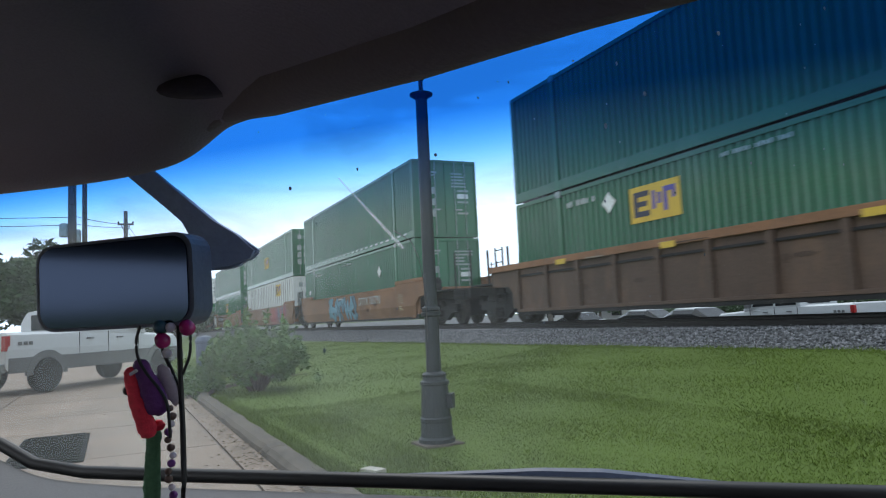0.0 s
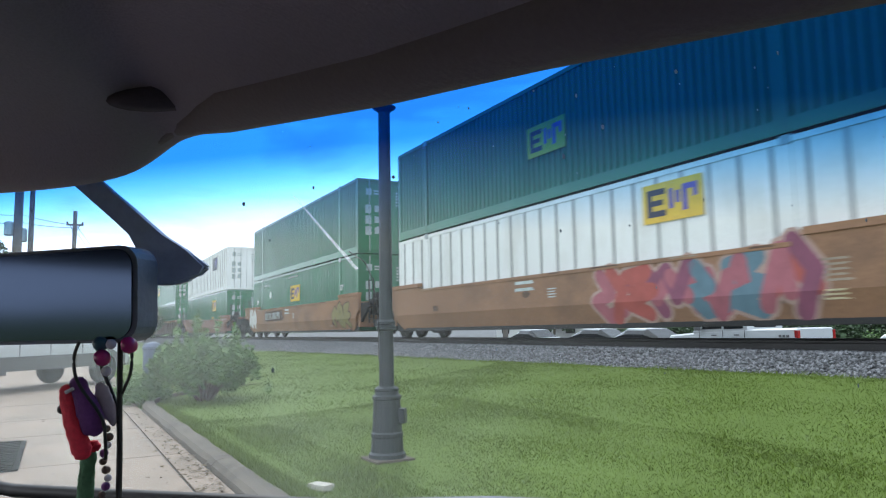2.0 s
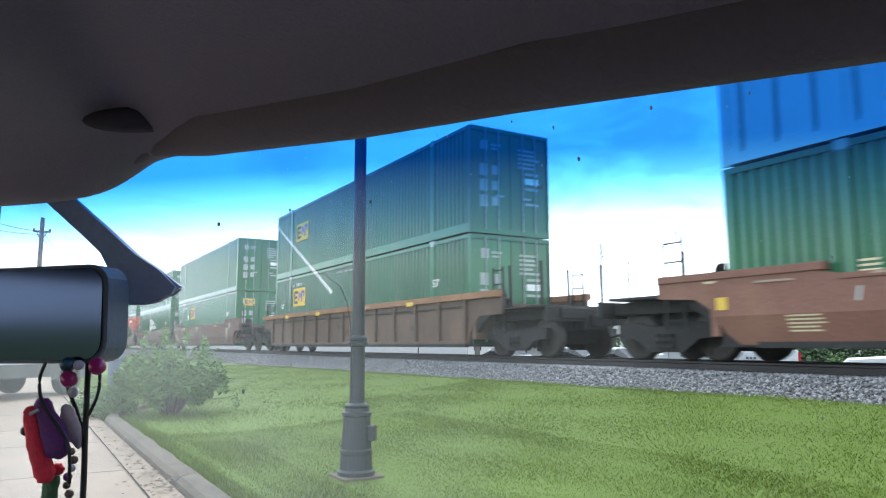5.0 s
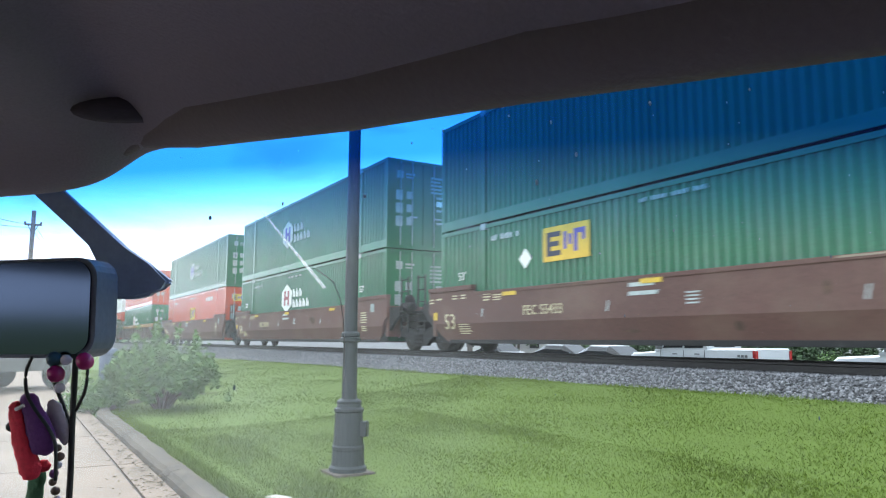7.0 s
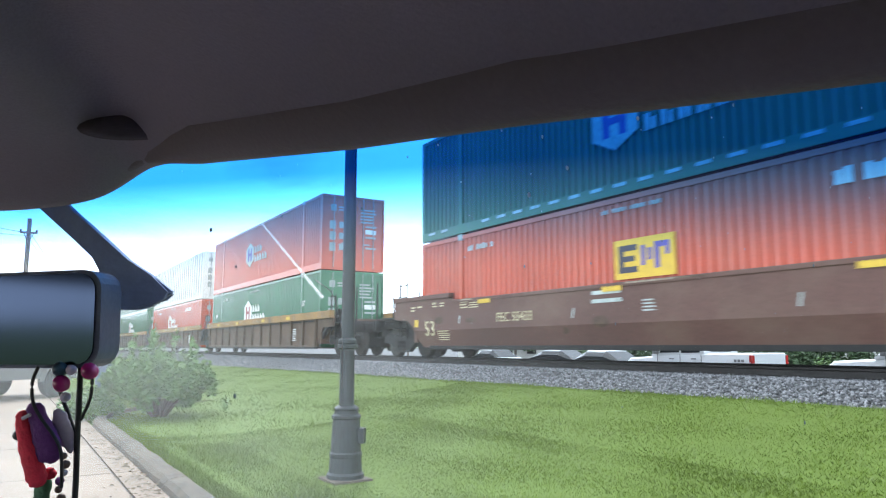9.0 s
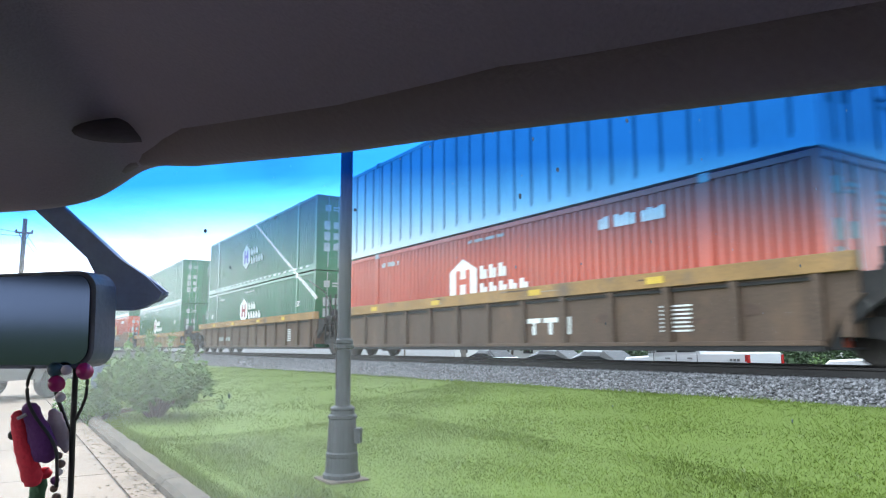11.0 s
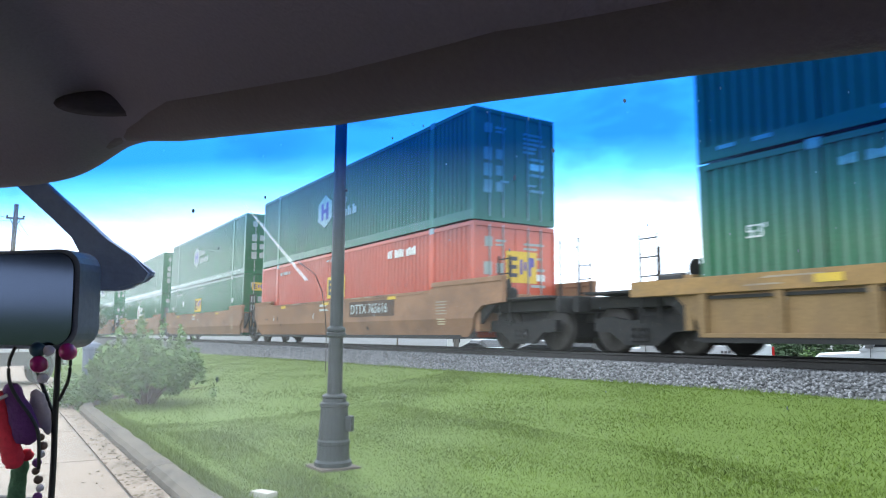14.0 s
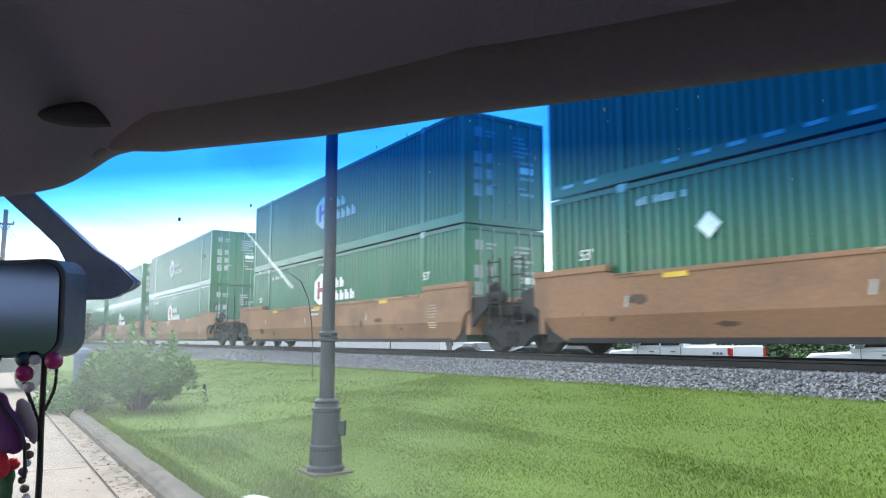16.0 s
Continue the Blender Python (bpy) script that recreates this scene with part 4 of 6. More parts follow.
    if base == "smooth":
        for x in ((3.0, 7.2, 12.0) if k > 3 else ()):
            plate("marking", car, -hx + x, -hx + x + 0.5, 1.34, 1.44, "mark_yellow", dy + 0.004)
            plate("scrape", car, -hx + x - 0.88, -hx + x - 0.84, 0.88, 1.08, "mark_faded", dy - 0.006, 0.04)
    else:
        for x in (2.0, 5.6, 9.7, 13.0):
            plate("marking", car, -hx + x, -hx + x + 0.4, top - 0.2, top - 0.08, "mark_yellow", dy + 0.034)
        if style != "rust":
            for i in range(7):
                plate("writing_bar", car, -hx + 13.2, -hx + 13.85, 0.55 + i * 0.07, 0.58 + i * 0.07, "mark_white", dy - 0.083)
    return car

STROKES = [   # bent strokes in a unit cell: hooks, zigzags, arrows and loops
    [(0.1, 0.9), (0.75, 1.0), (0.35, 0.62), (0.95, 0.5), (0.2, 0.25), (0.8, 0.0)],
    [(0.0, 0.1), (0.35, 0.95), (0.5, 0.3)],
    [(0.15, 0.3), (0.55, 0.75), (1.0, 0.35)],
    [(0.6, 1.05), (1.0, 0.6), (0.7, -0.05)],
    [(0.3, 0.05), (0.0, 0.5), (0.45, 0.85), (0.7, 0.35), (1.05, 0.95)],
    [(0.05, 0.95), (0.3, 0.1), (0.55, 0.8), (0.8, 0.0), (1.05, 0.7)],
    [(0.95, 0.15), (0.45, 0.0), (0.1, 0.4), (0.6, 0.55), (0.25, 1.0)],
    [(0.0, 0.7), (0.9, 0.85)],
]
CELLS = ((0, 1), (1, 2, 3), (4, 7), (5,), (6, 3), (0, 7), (4, 2), (5, 6))

def graffiti(car, x, z, w, h, n, fills, edge, seed, thick=0.30, inset=0.0):
    """Sprayed unreadable letters: bent, overlapping strokes in several colours with an outline."""
    rnd = random.Random(seed)
    Y = 1.445 - inset
    cell = w / n
    def ribbon(name, pts, t, m, d):
        bm = bmesh.new()
        for a, b in zip(pts, pts[1:]):
            dx, dz = b[0] - a[0], b[1] - a[1]
            L = math.hypot(dx, dz)
            an = math.atan2(dz, dx)
            o = [(a[0] + t / 2 * math.cos(an + math.pi / 2 + math.pi * i / 5), a[1] + t / 2 * math.sin(an + math.pi / 2 + math.pi * i / 5)) for i in range(6)]
            o += [(b[0] + t / 2 * math.cos(an - math.pi / 2 + math.pi * i / 5), b[1] + t / 2 * math.sin(an - math.pi / 2 + math.pi * i / 5)) for i in range(6)]
            d += 0.00025
            prism(bm, o, -Y - d, -Y - d + 0.0012)
        part(name, bm if inset else lean_in(bm), m, car)
    for i in range(n):
        lean, grow = rnd.uniform(-0.08, 0.16), rnd.uniform(0.9, 1.12)
        for q, k in enumerate(CELLS[(seed + i) % len(CELLS)]):
            pts = [(x + cell * (i - 0.06 + 1.08 * a) + lean * h * c, z + h * grow * c + rnd.uniform(-0.03, 0.03)) for a, c in STROKES[k]]
            ribbon("spray_outline", pts, cell * thick * 1.45, edge, 0.003 + 0.0004 * ((i * 3 + q) % 4))
            ribbon("spray_fill", pts, cell * thick, fills[(i + q) % len(fills)], 0.007 + 0.0004 * ((i * 3 + q) % 4))

def build_train():
    for k, (xl, up, lo, kind, joined) in enumerate(STACKS):
        front = k > 0 and STACKS[k - 1][4]
        car = well_car(kind, xl, front, joined, k)
        loaded(lo[0], "wide" if lo[0] == "white" else "narrow", xl, False, lo[1], k * 2)
        loaded(up[0], "wide" if up[0] == "white" else "narrow", xl, True, up[1], k * 2 + 1)
        hx = CL / 2
        if k == 1: graffiti(car, -hx + 5.3, 0.42, 4.2, 0.86, 5, ("graf_blue", "graf_blue", "graf_slate"), "mark_dark", 8, 0.24)
        if k == 2: graffiti(car, -hx + 9.8, 0.48, 4.8, 0.86, 6, ("graf_pink", "graf_red", "graf_plum", "graf_pink", "graf_slate"), "graf_rose", 4, 0.36)
        if k == 3: graffiti(car, -hx - 0.1, 0.68, 1.3, 0.7, 2, ("graf_grey",), "graf_grey", 8, 0.34); graffiti(car, hx - 2.35, 0.5, 1.9, 0.75, 3, ("graf_green",), "patch_dark", 14, 0.3)
        if k == 12:
            for x in (4.28, 5.6, 6.95):
                graffiti(car, -hx + x, 0.56, 0.95, 0.32, 3, ("graf_grey",), "graf_grey", int(x * 3), 0.12, 0.075)
    for top in TEMPLATES.values():
        for o in (*top.children_recursive, top):
            bpy.data.objects.remove(o)

build_train()

# ---- street lamp ----
def street_lamp(x, y, z):
    lamp = empty("street_lamp", "dark green-grey fluted base street lamp post without globe", "lamp post", m=pose(x, y, z))
    part("footing", bx(-0.20, 0.20, -0.20, 0.20, -0.12, 0.015, 0.02), "kerb", lamp, "square concrete footing")
    base = part("base", lathe(bmesh.new(), [(0.175, 0.0), (0.175, 0.05), (0.155, 0.07), (0.148, 0.20), (0.152, 0.215), (0.152, 0.24), (0.142, 0.255), (0.128, 0.55), (0.14, 0.56), (0.14, 0.585), (0.115, 0.60), (0.11, 0.63), (0.118, 0.64), (0.118, 0.655), (0.085, 0.675)], 24), "lamp_paint", lamp, smooth=False)
    part("access_box", bx(0.10, 0.185, -0.045, 0.045, 0.33, 0.47, 0.008), "lamp_paint", base, m=pose(0, 0, 0, 0, 0, 48))
    part("lower_shaft", lathe(bmesh.new(), [(0.072, 0.67), (0.068, 1.22)], 16), "lamp_paint", lamp)
    part("collar", lathe(bmesh.new(), [(0.07, 1.20), (0.098, 1.215), (0.098, 1.245), (0.082, 1.255), (0.09, 1.265), (0.09, 1.29), (0.064, 1.31)], 20), "lamp_paint", lamp)
    part("upper_shaft", lathe(bmesh.new(), [(0.063, 1.30), (0.058, 3.40)], 16), "lamp_paint", lamp)
    part("cap", lathe(bmesh.new(), [(0.055, 3.36), (0.075, 3.385), (0.115, 3.41), (0.118, 3.425), (0.06, 3.445), (0.035, 3.46)], 20), "lamp_paint", lamp)
    part("stub", lathe(bmesh.new(), [(0.022, 3.45), (0.022, 3.56), (0.034, 3.57), (0.034, 3.60)], 12), "lamp_paint", lamp)

street_lamp(-6.33, 2.79, 0.03)

def cement_block():
    b = empty("cement_block", "small pale cement block lying by the kerb", "block", m=pose(-5.44, 1.835, ground_z(-5.44, 1.835), 0, 0, 25))
    part("body", bx(-0.095, 0.095, -0.055, 0.055, -0.02, 0.05, 0.014), "block", b)
cement_block()

# ---- plants ----
def leaf_cloud(rnd, centre, radii, count, size, verts, faces, shell=0.55):
    for _ in range(count):
        d = Vector((rnd.gauss(0, 1), rnd.gauss(0, 1), rnd.gauss(0, 1))).normalized()
        r = rnd.uniform(shell, 1.0) ** 0.6
        p = Vector(centre) + Vector((d.x * radii[0] * r, d.y * radii[1] * r, d.z * radii[2] * r))
        a = Vector((rnd.gauss(0, 1), rnd.gauss(0, 1), rnd.gauss(0, 0.6))).normalized()
        b = a.cross(Vector((rnd.gauss(0, 1), rnd.gauss(0, 1), rnd.gauss(0, 1)))).normalized()
        s = size * rnd.uniform(0.6, 1.3)
        i = len(verts)
        verts += [p - a * s, p + b * s * 0.38, p + a * s, p - b * s * 0.38]
        faces.append((i, i + 1, i + 2, i + 3))

def bush(x, y, w, h, seed, n_clump=26, leaves=260, size=0.045, leaf="leaf"):
    rnd = random.Random(seed)
    z = ground_z(x, y)
    t = empty("shrub", "leafy green rounded shrub growing on the lawn", "shrub", m=pose(x, y, z))
    vs, fs = [], []
    bm = bmesh.new()
    for i in range(n_clump):
        an, k = rnd.uniform(0, 2 * math.pi), rnd.random() ** 0.5
        hz = h * (0.22 + 0.62 * rnd.random() * (1 - 0.45 * k * k))
        c = Vector((math.cos(an) * w * 0.5 * k * 0.85, math.sin(an) * w * 0.5 * k * 0.85, hz))
        r = rnd.uniform(0.18, 0.34) * min(w, h) * 0.62
        leaf_cloud(rnd, c, (r, r, r * 0.85), leaves, size, vs, fs)
        tube(bm, [(c.x * 0.1, c.y * 0.1, -0.05), (c.x * 0.5, c.y * 0.5, hz * 0.5), tuple(c)], [0.02, 0.013, 0.006], 5)
    for i in range(int(70 * w)):   # upright shoots all over
        an, k = rnd.uniform(0, 2 * math.pi), rnd.random() ** 0.5
        top = h * rnd.uniform(0.60, 1.16) * (1.02 - 0.55 * k * k)
        c = Vector((math.cos(an) * w * 0.5 * k, math.sin(an) * w * 0.5 * k, top))
        leaf_cloud(rnd, c, (0.06, 0.06, 0.22), 15, size, vs, fs, 0.1)
    for i in range(60):   # stray shoots
        an, k = rnd.uniform(0, 2 * math.pi), rnd.uniform(0.5, 1.14)
        c = Vector((math.cos(an) * w * 0.5 * k, math.sin(an) * w * 0.5 * k, h * rnd.uniform(0.3, 1.0) * (1.1 - 0.5 * k)))
        leaf_cloud(rnd, c, (0.10, 0.10, 0.16), 26, size, vs, fs, 0.1)
    part("stems", bm, "bark", t)
    tagged(obj("crown", vs, fs, leaf, t), kind="stuff")

bush(-13.6, 2.4, 1.95, 1.28, 4, 34, 200, 0.062)
bush(-14.2, 1.35, 1.0, 0.42, 6, 9, 150, 0.042)

def tree(x, y, z, h, w, seed, trunk=0.35, clumps=40, leaves=150, size=0.22):
    rnd = random.Random(seed)
    t = empty("tree", "dark green leafy tree beyond the drive", "tree", m=pose(x, y, z))
    bm = bmesh.new()
    tube(bm, [(0, 0, -0.1), (0.05, 0.02, h * 0.2), (0.0, 0.1, h * 0.5)], [trunk * 0.5, trunk * 0.4, trunk * 0.2], 9)
    vs, fs = [], []
    for i in range(clumps):
        an, k = rnd.uniform(0, 2 * math.pi), rnd.random() ** 0.5
        c = Vector((math.cos(an) * w * 0.42 * k, math.sin(an) * w * 0.42 * k, h * (0.32 + 0.56 * rnd.random() * (1 - 0.4 * k))))
        r = rnd.uniform(0.11, 0.2) * w
        leaf_cloud(rnd, c, (r, r, r * 0.75), leaves, size, vs, fs)
        if i % 3 == 0:
            tube(bm, [(0, 0.05, h * 0.28), (c.x * 0.5, c.y * 0.5, h * 0.42), tuple(c)], [trunk * 0.16, trunk * 0.1, 0.02], 5)
    part("trunk", bm, "bark", t)
    tagged(obj("crown", vs, fs, "tree_leaf", t), kind="stuff")

for i, (x, y, h, w) in enumerate(((-48, -4.2, 7.6, 7), (-50, -9.5, 8.5, 8), (-55, -15, 9.0, 9), (-62, 0.5, 6.0, 6), (-46, -14, 7.5, 7), (-75, 5.5, 5.0, 7), (-90, 9, 5.0, 8))):
    tree(x, y, 0.0, h, w, 20 + i, clumps=56, leaves=240)
for i, (x, y, h, w) in enumerate(((-47, 42, 5.2, 5), (-62, 47, 5.5, 6), (-80, 60, 7, 8), (-110, 60, 8, 9), (-36, 62, 5.0, 6), (-18, 66, 5.5, 7))):
    tree(x, y, FAR_Z, h, w, 40 + i, clumps=26, leaves=110)

def stump():
    s = empty("bin", "small dark round litter bin standing on the lawn", "bin", m=pose(-23.5, 2.55, ground_z(-23.5, 2.55)))
    part("body", lathe(bmesh.new(), [(0.2, 0), (0.24, 0.05), (0.26, 0.75), (0.28, 0.78), (0.28, 0.84)], 16), "trim_black", s)
    part("lid", lathe(bmesh.new(), [(0.28, 0.84), (0.22, 0.95), (0.05, 1.0)], 16), "trim_black", s)
stump()

# ---- utility poles and wires ----
def pole(x, y, h, r=0.16, arm=0.0, arm_z=0.6, yaw=0, trans=False, z=0.0):
    p = empty("utility_pole", "weathered timber utility pole with fittings", "utility pole", m=pose(x, y, z, 0, 0, yaw))
    part("shaft", lathe(bmesh.new(), [(r, -0.2), (r * 0.75, h)], 10), "pole_wood", p)
    if arm:
        part("cross_arm", bx(-arm, arm, -0.06, 0.06, h - arm_z - 0.06, h - arm_z + 0.06), "pole_wood", p)
        for s in (-1, 1):
            part("brace", tube(bmesh.new(), [(s * arm * 0.6, 0, h - arm_z), (0, 0, h - arm_z - 0.7)], 0.03, 5), "pole_wood", p)
            part("insulator", lathe(bmesh.new(), [(0.04, 0), (0.07, 0.06), (0.04, 0.14)], 8, pose(s * arm * 0.9, 0, h - arm_z + 0.06)), "cast", p)
    if trans:
        part("transformer", lathe(bmesh.new(), [(0.2, 0), (0.24, 0.05), (0.24, 0.7), (0.15, 0.78)], 12, pose(0, -0.42, h * 0.52)), "galv", p)
        part("bracket", bx(-0.5, 0.5, -0.05, 0.05, h * 0.66, h * 0.66 + 0.1), "cast", p)
    return p

pole(-45, -2.15, 13.0, 0.27, trans=True)
pole(-46, -1.55, 12.6, 0.17, trans=True)
pole(-52, 0.72, 9.4, 0.17, arm=0.5, arm_z=0.9, yaw=80)
pole(-45.5, 33.1, 11.2, 0.16, arm=1.5, arm_z=1.7, yaw=30, z=FAR_Z)
pole(-45, 29.6, 7.3, 0.22, z=FAR_Z)
pole(-44, 31.0, 6.6, 0.16, z=FAR_Z)
def wire(a, b, sag, r=0.018):
    a, b = Vector(a), Vector(b)
    pts = [a.lerp(b, i / 14) - Vector((0, 0, sag * 4 * (i / 14) * (1 - i / 14))) for i in range(15)]
    tagged(part("overhead_cable", tube(bmesh.new(), pts, r, 5), "wire"), "thin black overhead cable between poles", "cable")
for dz in (0.0, 0.45):
    wire((-45, -2.15, 8.0 - dz), (-52, 0.72, 8.5 - dz * 0.4), 0.1)
    wire((-45, -2.15, 7.9 - dz), (-40, -30, 8.3 - dz), 0.6)
    wire((-52, 0.72, 8.6 - dz), (-140, 12, 9.0 - dz), 0.8)

# ---- vehicles ----
def wheel(parent, x, y, r):
    w = part("wheel", lathe(bmesh.new(), [(r * 0.62, -0.12), (r * 0.93, -0.12), (r, -0.08), (r, 0.08), (r * 0.93, 0.12), (r * 0.62, 0.12)], 24), "tyre", parent, m=pose(x, y, r, 90))
    s = -1 if y < 0 else 1
    bm = lathe(bmesh.new(), [(r * 0.62, -0.10), (r * 0.62, 0.10)], 20)
    part("rim", bm, "car_dark", w)
    for i in range(6):
        part("spoke", bx(-0.035, 0.035, 0.0, r * 0.6, 0.10, 0.115, m=pose(0, 0, 0, 0 if y < 0 else 180, 0, 60 * i)), "rim", w)

def loft(bm, sections):
    """Skin over cross-sections: (x, half width at the bottom, at the top, z bottom, z top)."""
    prev = None
    rings = []
    for x, wb, wt, z0, z1 in sections:
        o = [(-wb, z0), (wb, z0), (wb * 1.0, z0 + 0.55 * (z1 - z0)), (wt, z1 - 0.06), (wt - 0.08, z1), (-wt + 0.08, z1), (-wt, z1 - 0.06), (-wb, z0 + 0.55 * (z1 - z0))]
        rings.append([bm.verts.new((x, y, z)) for y, z in o])
    for a, b in zip(rings, rings[1:]):
        for i in range(8):
            bm.faces.new((a[i], a[(i + 1) % 8], b[(i + 1) % 8], b[i]))
    bm.faces.new(rings[0][::-1]); bm.faces.new(rings[-1])
    return bm

def pickup(m, paint="car_white", label="white four-door pickup truck parked with its bed empty"):
    """A crew-cab pickup; x forward, origin on the ground under the middle."""
    t = empty("pickup_truck", label, "pickup truck", "parked vehicles", m=m)
    W = 0.98
    part("body", loft(bmesh.new(), [(-2.9, W - 0.03, W - 0.06, 0.62, 1.38), (-2.85, W, W - 0.04, 0.55, 1.42), (-0.95, W, W - 0.04, 0.52, 1.40), (1.1, W, W - 0.05, 0.52, 1.32), (1.3, W, W - 0.06, 0.5, 1.28), (2.55, W - 0.02, W - 0.12, 0.5, 1.20), (2.85, W - 0.12, W - 0.22, 0.52, 1.0)]), paint, t)
    cab = part("cab", loft(bmesh.new(), [(-1.0, W - 0.06, W - 0.22, 1.32, 1.92), (-0.7, W - 0.05, W - 0.20, 1.32, 1.96), (0.55, W - 0.05, W - 0.20, 1.30, 1.96), (1.35, W - 0.06, W - 0.22, 1.26, 1.40)]), paint, t)
    for s in (-1, 1):
        for x0, x1, k in ((-0.85, -0.05, 0), (0.05, 0.95, 0.35)):
            rings = []
            for d in (0.0, 0.014):
                rings.append([(x0, s * (W - 0.05 + d), 1.42), (x1, s * (W - 0.05 + d), 1.40), (x1 - k * 0.5, s * (W - 0.052 + d), 1.63), (x1 - k, s * (W - 0.155 + d), 1.84), (x0 + 0.06, s * (W - 0.155 + d), 1.84), (x0 + 0.02, s * (W - 0.052 + d), 1.63)])
            n = 6
            fs = [(6, 7, 8, 11), (11, 8, 9, 10)] + [(i, (i + 1) % n, n + (i + 1) % n, n + i) for i in range(n)]
            obj("side_window", rings[0] + rings[1], fs, "car_glass", cab)
        part("lower_cladding", bx(-2.85, 2.6, min(s * (W - 0.02), s * (W + 0.012)), max(s * (W - 0.02), s * (W + 0.012)), 0.50, 0.84, 0.01), "car_dark", t)
        for x in (-1.85, 1.85):
            o = [(x + 0.56 * math.cos(math.pi * i / 10), 0.42 + 0.56 * math.sin(math.pi * i / 10)) for i in range(11)]
            part("wheel_arch", prism(bmesh.new(), o, min(s * (W - 0.05), s * (W + 0.02)), max(s * (W - 0.05), s * (W + 0.02))), "car_dark", t)
            wheel(t, x, s * (W - 0.08), 0.41)
        part("tail_light", bx(-2.92, -2.80, min(s * (W - 0.14), s * (W - 0.01)), max(s * (W - 0.14), s * (W - 0.01)), 1.0, 1.34, 0.01), "lens_red", t)
        part("door_handle", bx(-0.72, -0.52, min(s * W, s * (W + 0.03)), max(s * W, s * (W + 0.03)), 1.18, 1.22), "car_dark", t)
        part("door_handle", bx(0.25, 0.45, min(s * W, s * (W + 0.03)), max(s * W, s * (W + 0.03)), 1.17, 1.21), "car_dark", t)
        part("wing_mirror", bx(0.92, 1.06, min(s * (W + 0.02), s * (W + 0.24)), max(s * (W + 0.02), s * (W + 0.24)), 1.36, 1.58, 0.03), "car_dark", t)
        for x in (-0.02, 1.02, -0.93):
            part("door_gap", bx(x - 0.006, x + 0.006, min(s * (W - 0.01), s * (W + 0.004)), max(s * (W - 0.01), s * (W + 0.004)), 0.84, 1.36), "seal", t)
        for i in range(3):
            part("badge_bar", bx(-2.62 + i * 0.14, -2.52 + i * 0.14, min(s * W, s * (W + 0.006)), max(s * W, s * (W + 0.006)), 1.12, 1.2), "car_dark", t)
    part("rear_window", bx(-1.02, -0.985, -0.55, 0.55, 1.45, 1.84), "car_glass", cab)
    part("bumper", bx(-3.02, -2.86, -W + 0.06, W - 0.06, 0.52, 0.72, 0.03), "rim", t)
    part("front_bumper", bx(2.78, 2.95, -W + 0.12, W - 0.12, 0.45, 0.72, 0.04), "rim", t)
    return t

def sedan(m, paint="car_white", label="white saloon car parked on the asphalt"):
    t = empty("car", label, "car", "parked vehicles", m=m)
    W = 0.9
    part("body", loft(bmesh.new(), [(-2.3, W - 0.1, W - 0.2, 0.45, 0.9), (-2.1, W, W - 0.08, 0.3, 1.0), (0.9, W, W - 0.06, 0.28, 0.98), (1.9, W - 0.03, W - 0.15, 0.3, 0.84), (2.3, W - 0.15, W - 0.3, 0.4, 0.68)]), paint, t)
    part("cabin", loft(bmesh.new(), [(-1.9, W - 0.08, W - 0.2, 0.95, 1.02), (-1.1, W - 0.07, W - 0.24, 0.95, 1.42), (0.1, W - 0.07, W - 0.24, 0.95, 1.44), (1.15, W - 0.08, W - 0.2, 0.92, 1.0)]), "car_glass", t)
    part("roof", loft(bmesh.new(), [(-1.05, W - 0.24, W - 0.26, 1.36, 1.45), (0.1, W - 0.24, W - 0.26, 1.38, 1.47)]), paint, t)
    for s in (-1, 1):
        for x in (-1.35, 1.4):
            wheel(t, x, s * (W - 0.06), 0.33)
        part("tail_light", bx(-2.3, -2.16, min(s * 0.55, s * 0.82), max(s * 0.55, s * 0.82), 0.72, 0.86, 0.01), "lens_red", t)
    return t

pickup(pose(-19.94, -0.77, 0.012, 0, 0, 135) @ Matrix.Scale(0.94, 4), label="white pickup truck with grey cladding on the drive")
def box_truck():
    t = empty("box_truck", "tan box truck standing on the drive", "truck", "parked vehicles", m=pose(-15.6, -2.13, 0.002))
    part("body", bx(-1.0, 1.0, -5.6, 0.0, 0.66, 2.68, 0.04), "tan_paint", t)
    part("corner_trim", bx(-1.02, -0.94, -0.06, 0.012, 0.70, 2.64, 0.01), "mark_yellow", t)
    part("underframe", bx(-0.8, 0.8, -5.4, -0.15, 0.45, 0.66), "car_dark", t)
    part("bumper", bx(-0.95, 0.95, -0.02, 0.10, 0.42, 0.58, 0.02), "car_dark", t)
    for x in (-0.86, 0.86):
        for yy in (-4.4, -0.95):
            w = part("wheel", lathe(bmesh.new(), [(0.2, -0.13), (0.37, -0.13), (0.41, -0.08), (0.41, 0.08), (0.37, 0.13), (0.2, 0.13)], 22), "tyre", t, m=pose(x, yy, 0.41, 0, 90, 0))
            part("rim", lathe(bmesh.new(), [(0.2, -0.11), (0.2, 0.11)], 16), "rim", w)
box_truck()
for x, y, yaw in ((-17.5, 21.6, 180), (-9.6, 21.9, 182), (-2.5, 21.5, 180)):
    pickup(pose(x, y, FAR_Z + 0.02, 0, 0, yaw))
sedan(pose(-23.3, 22.3, FAR_Z + 0.02, 0, 0, 178))
sedan(pose(-29.0, 24.5, FAR_Z + 0.02, 0, 0, 185), "car_silver", "silver saloon car parked on the asphalt")
sedan(pose(-36.0, 25.5, FAR_Z + 0.02, 0, 0, 175))
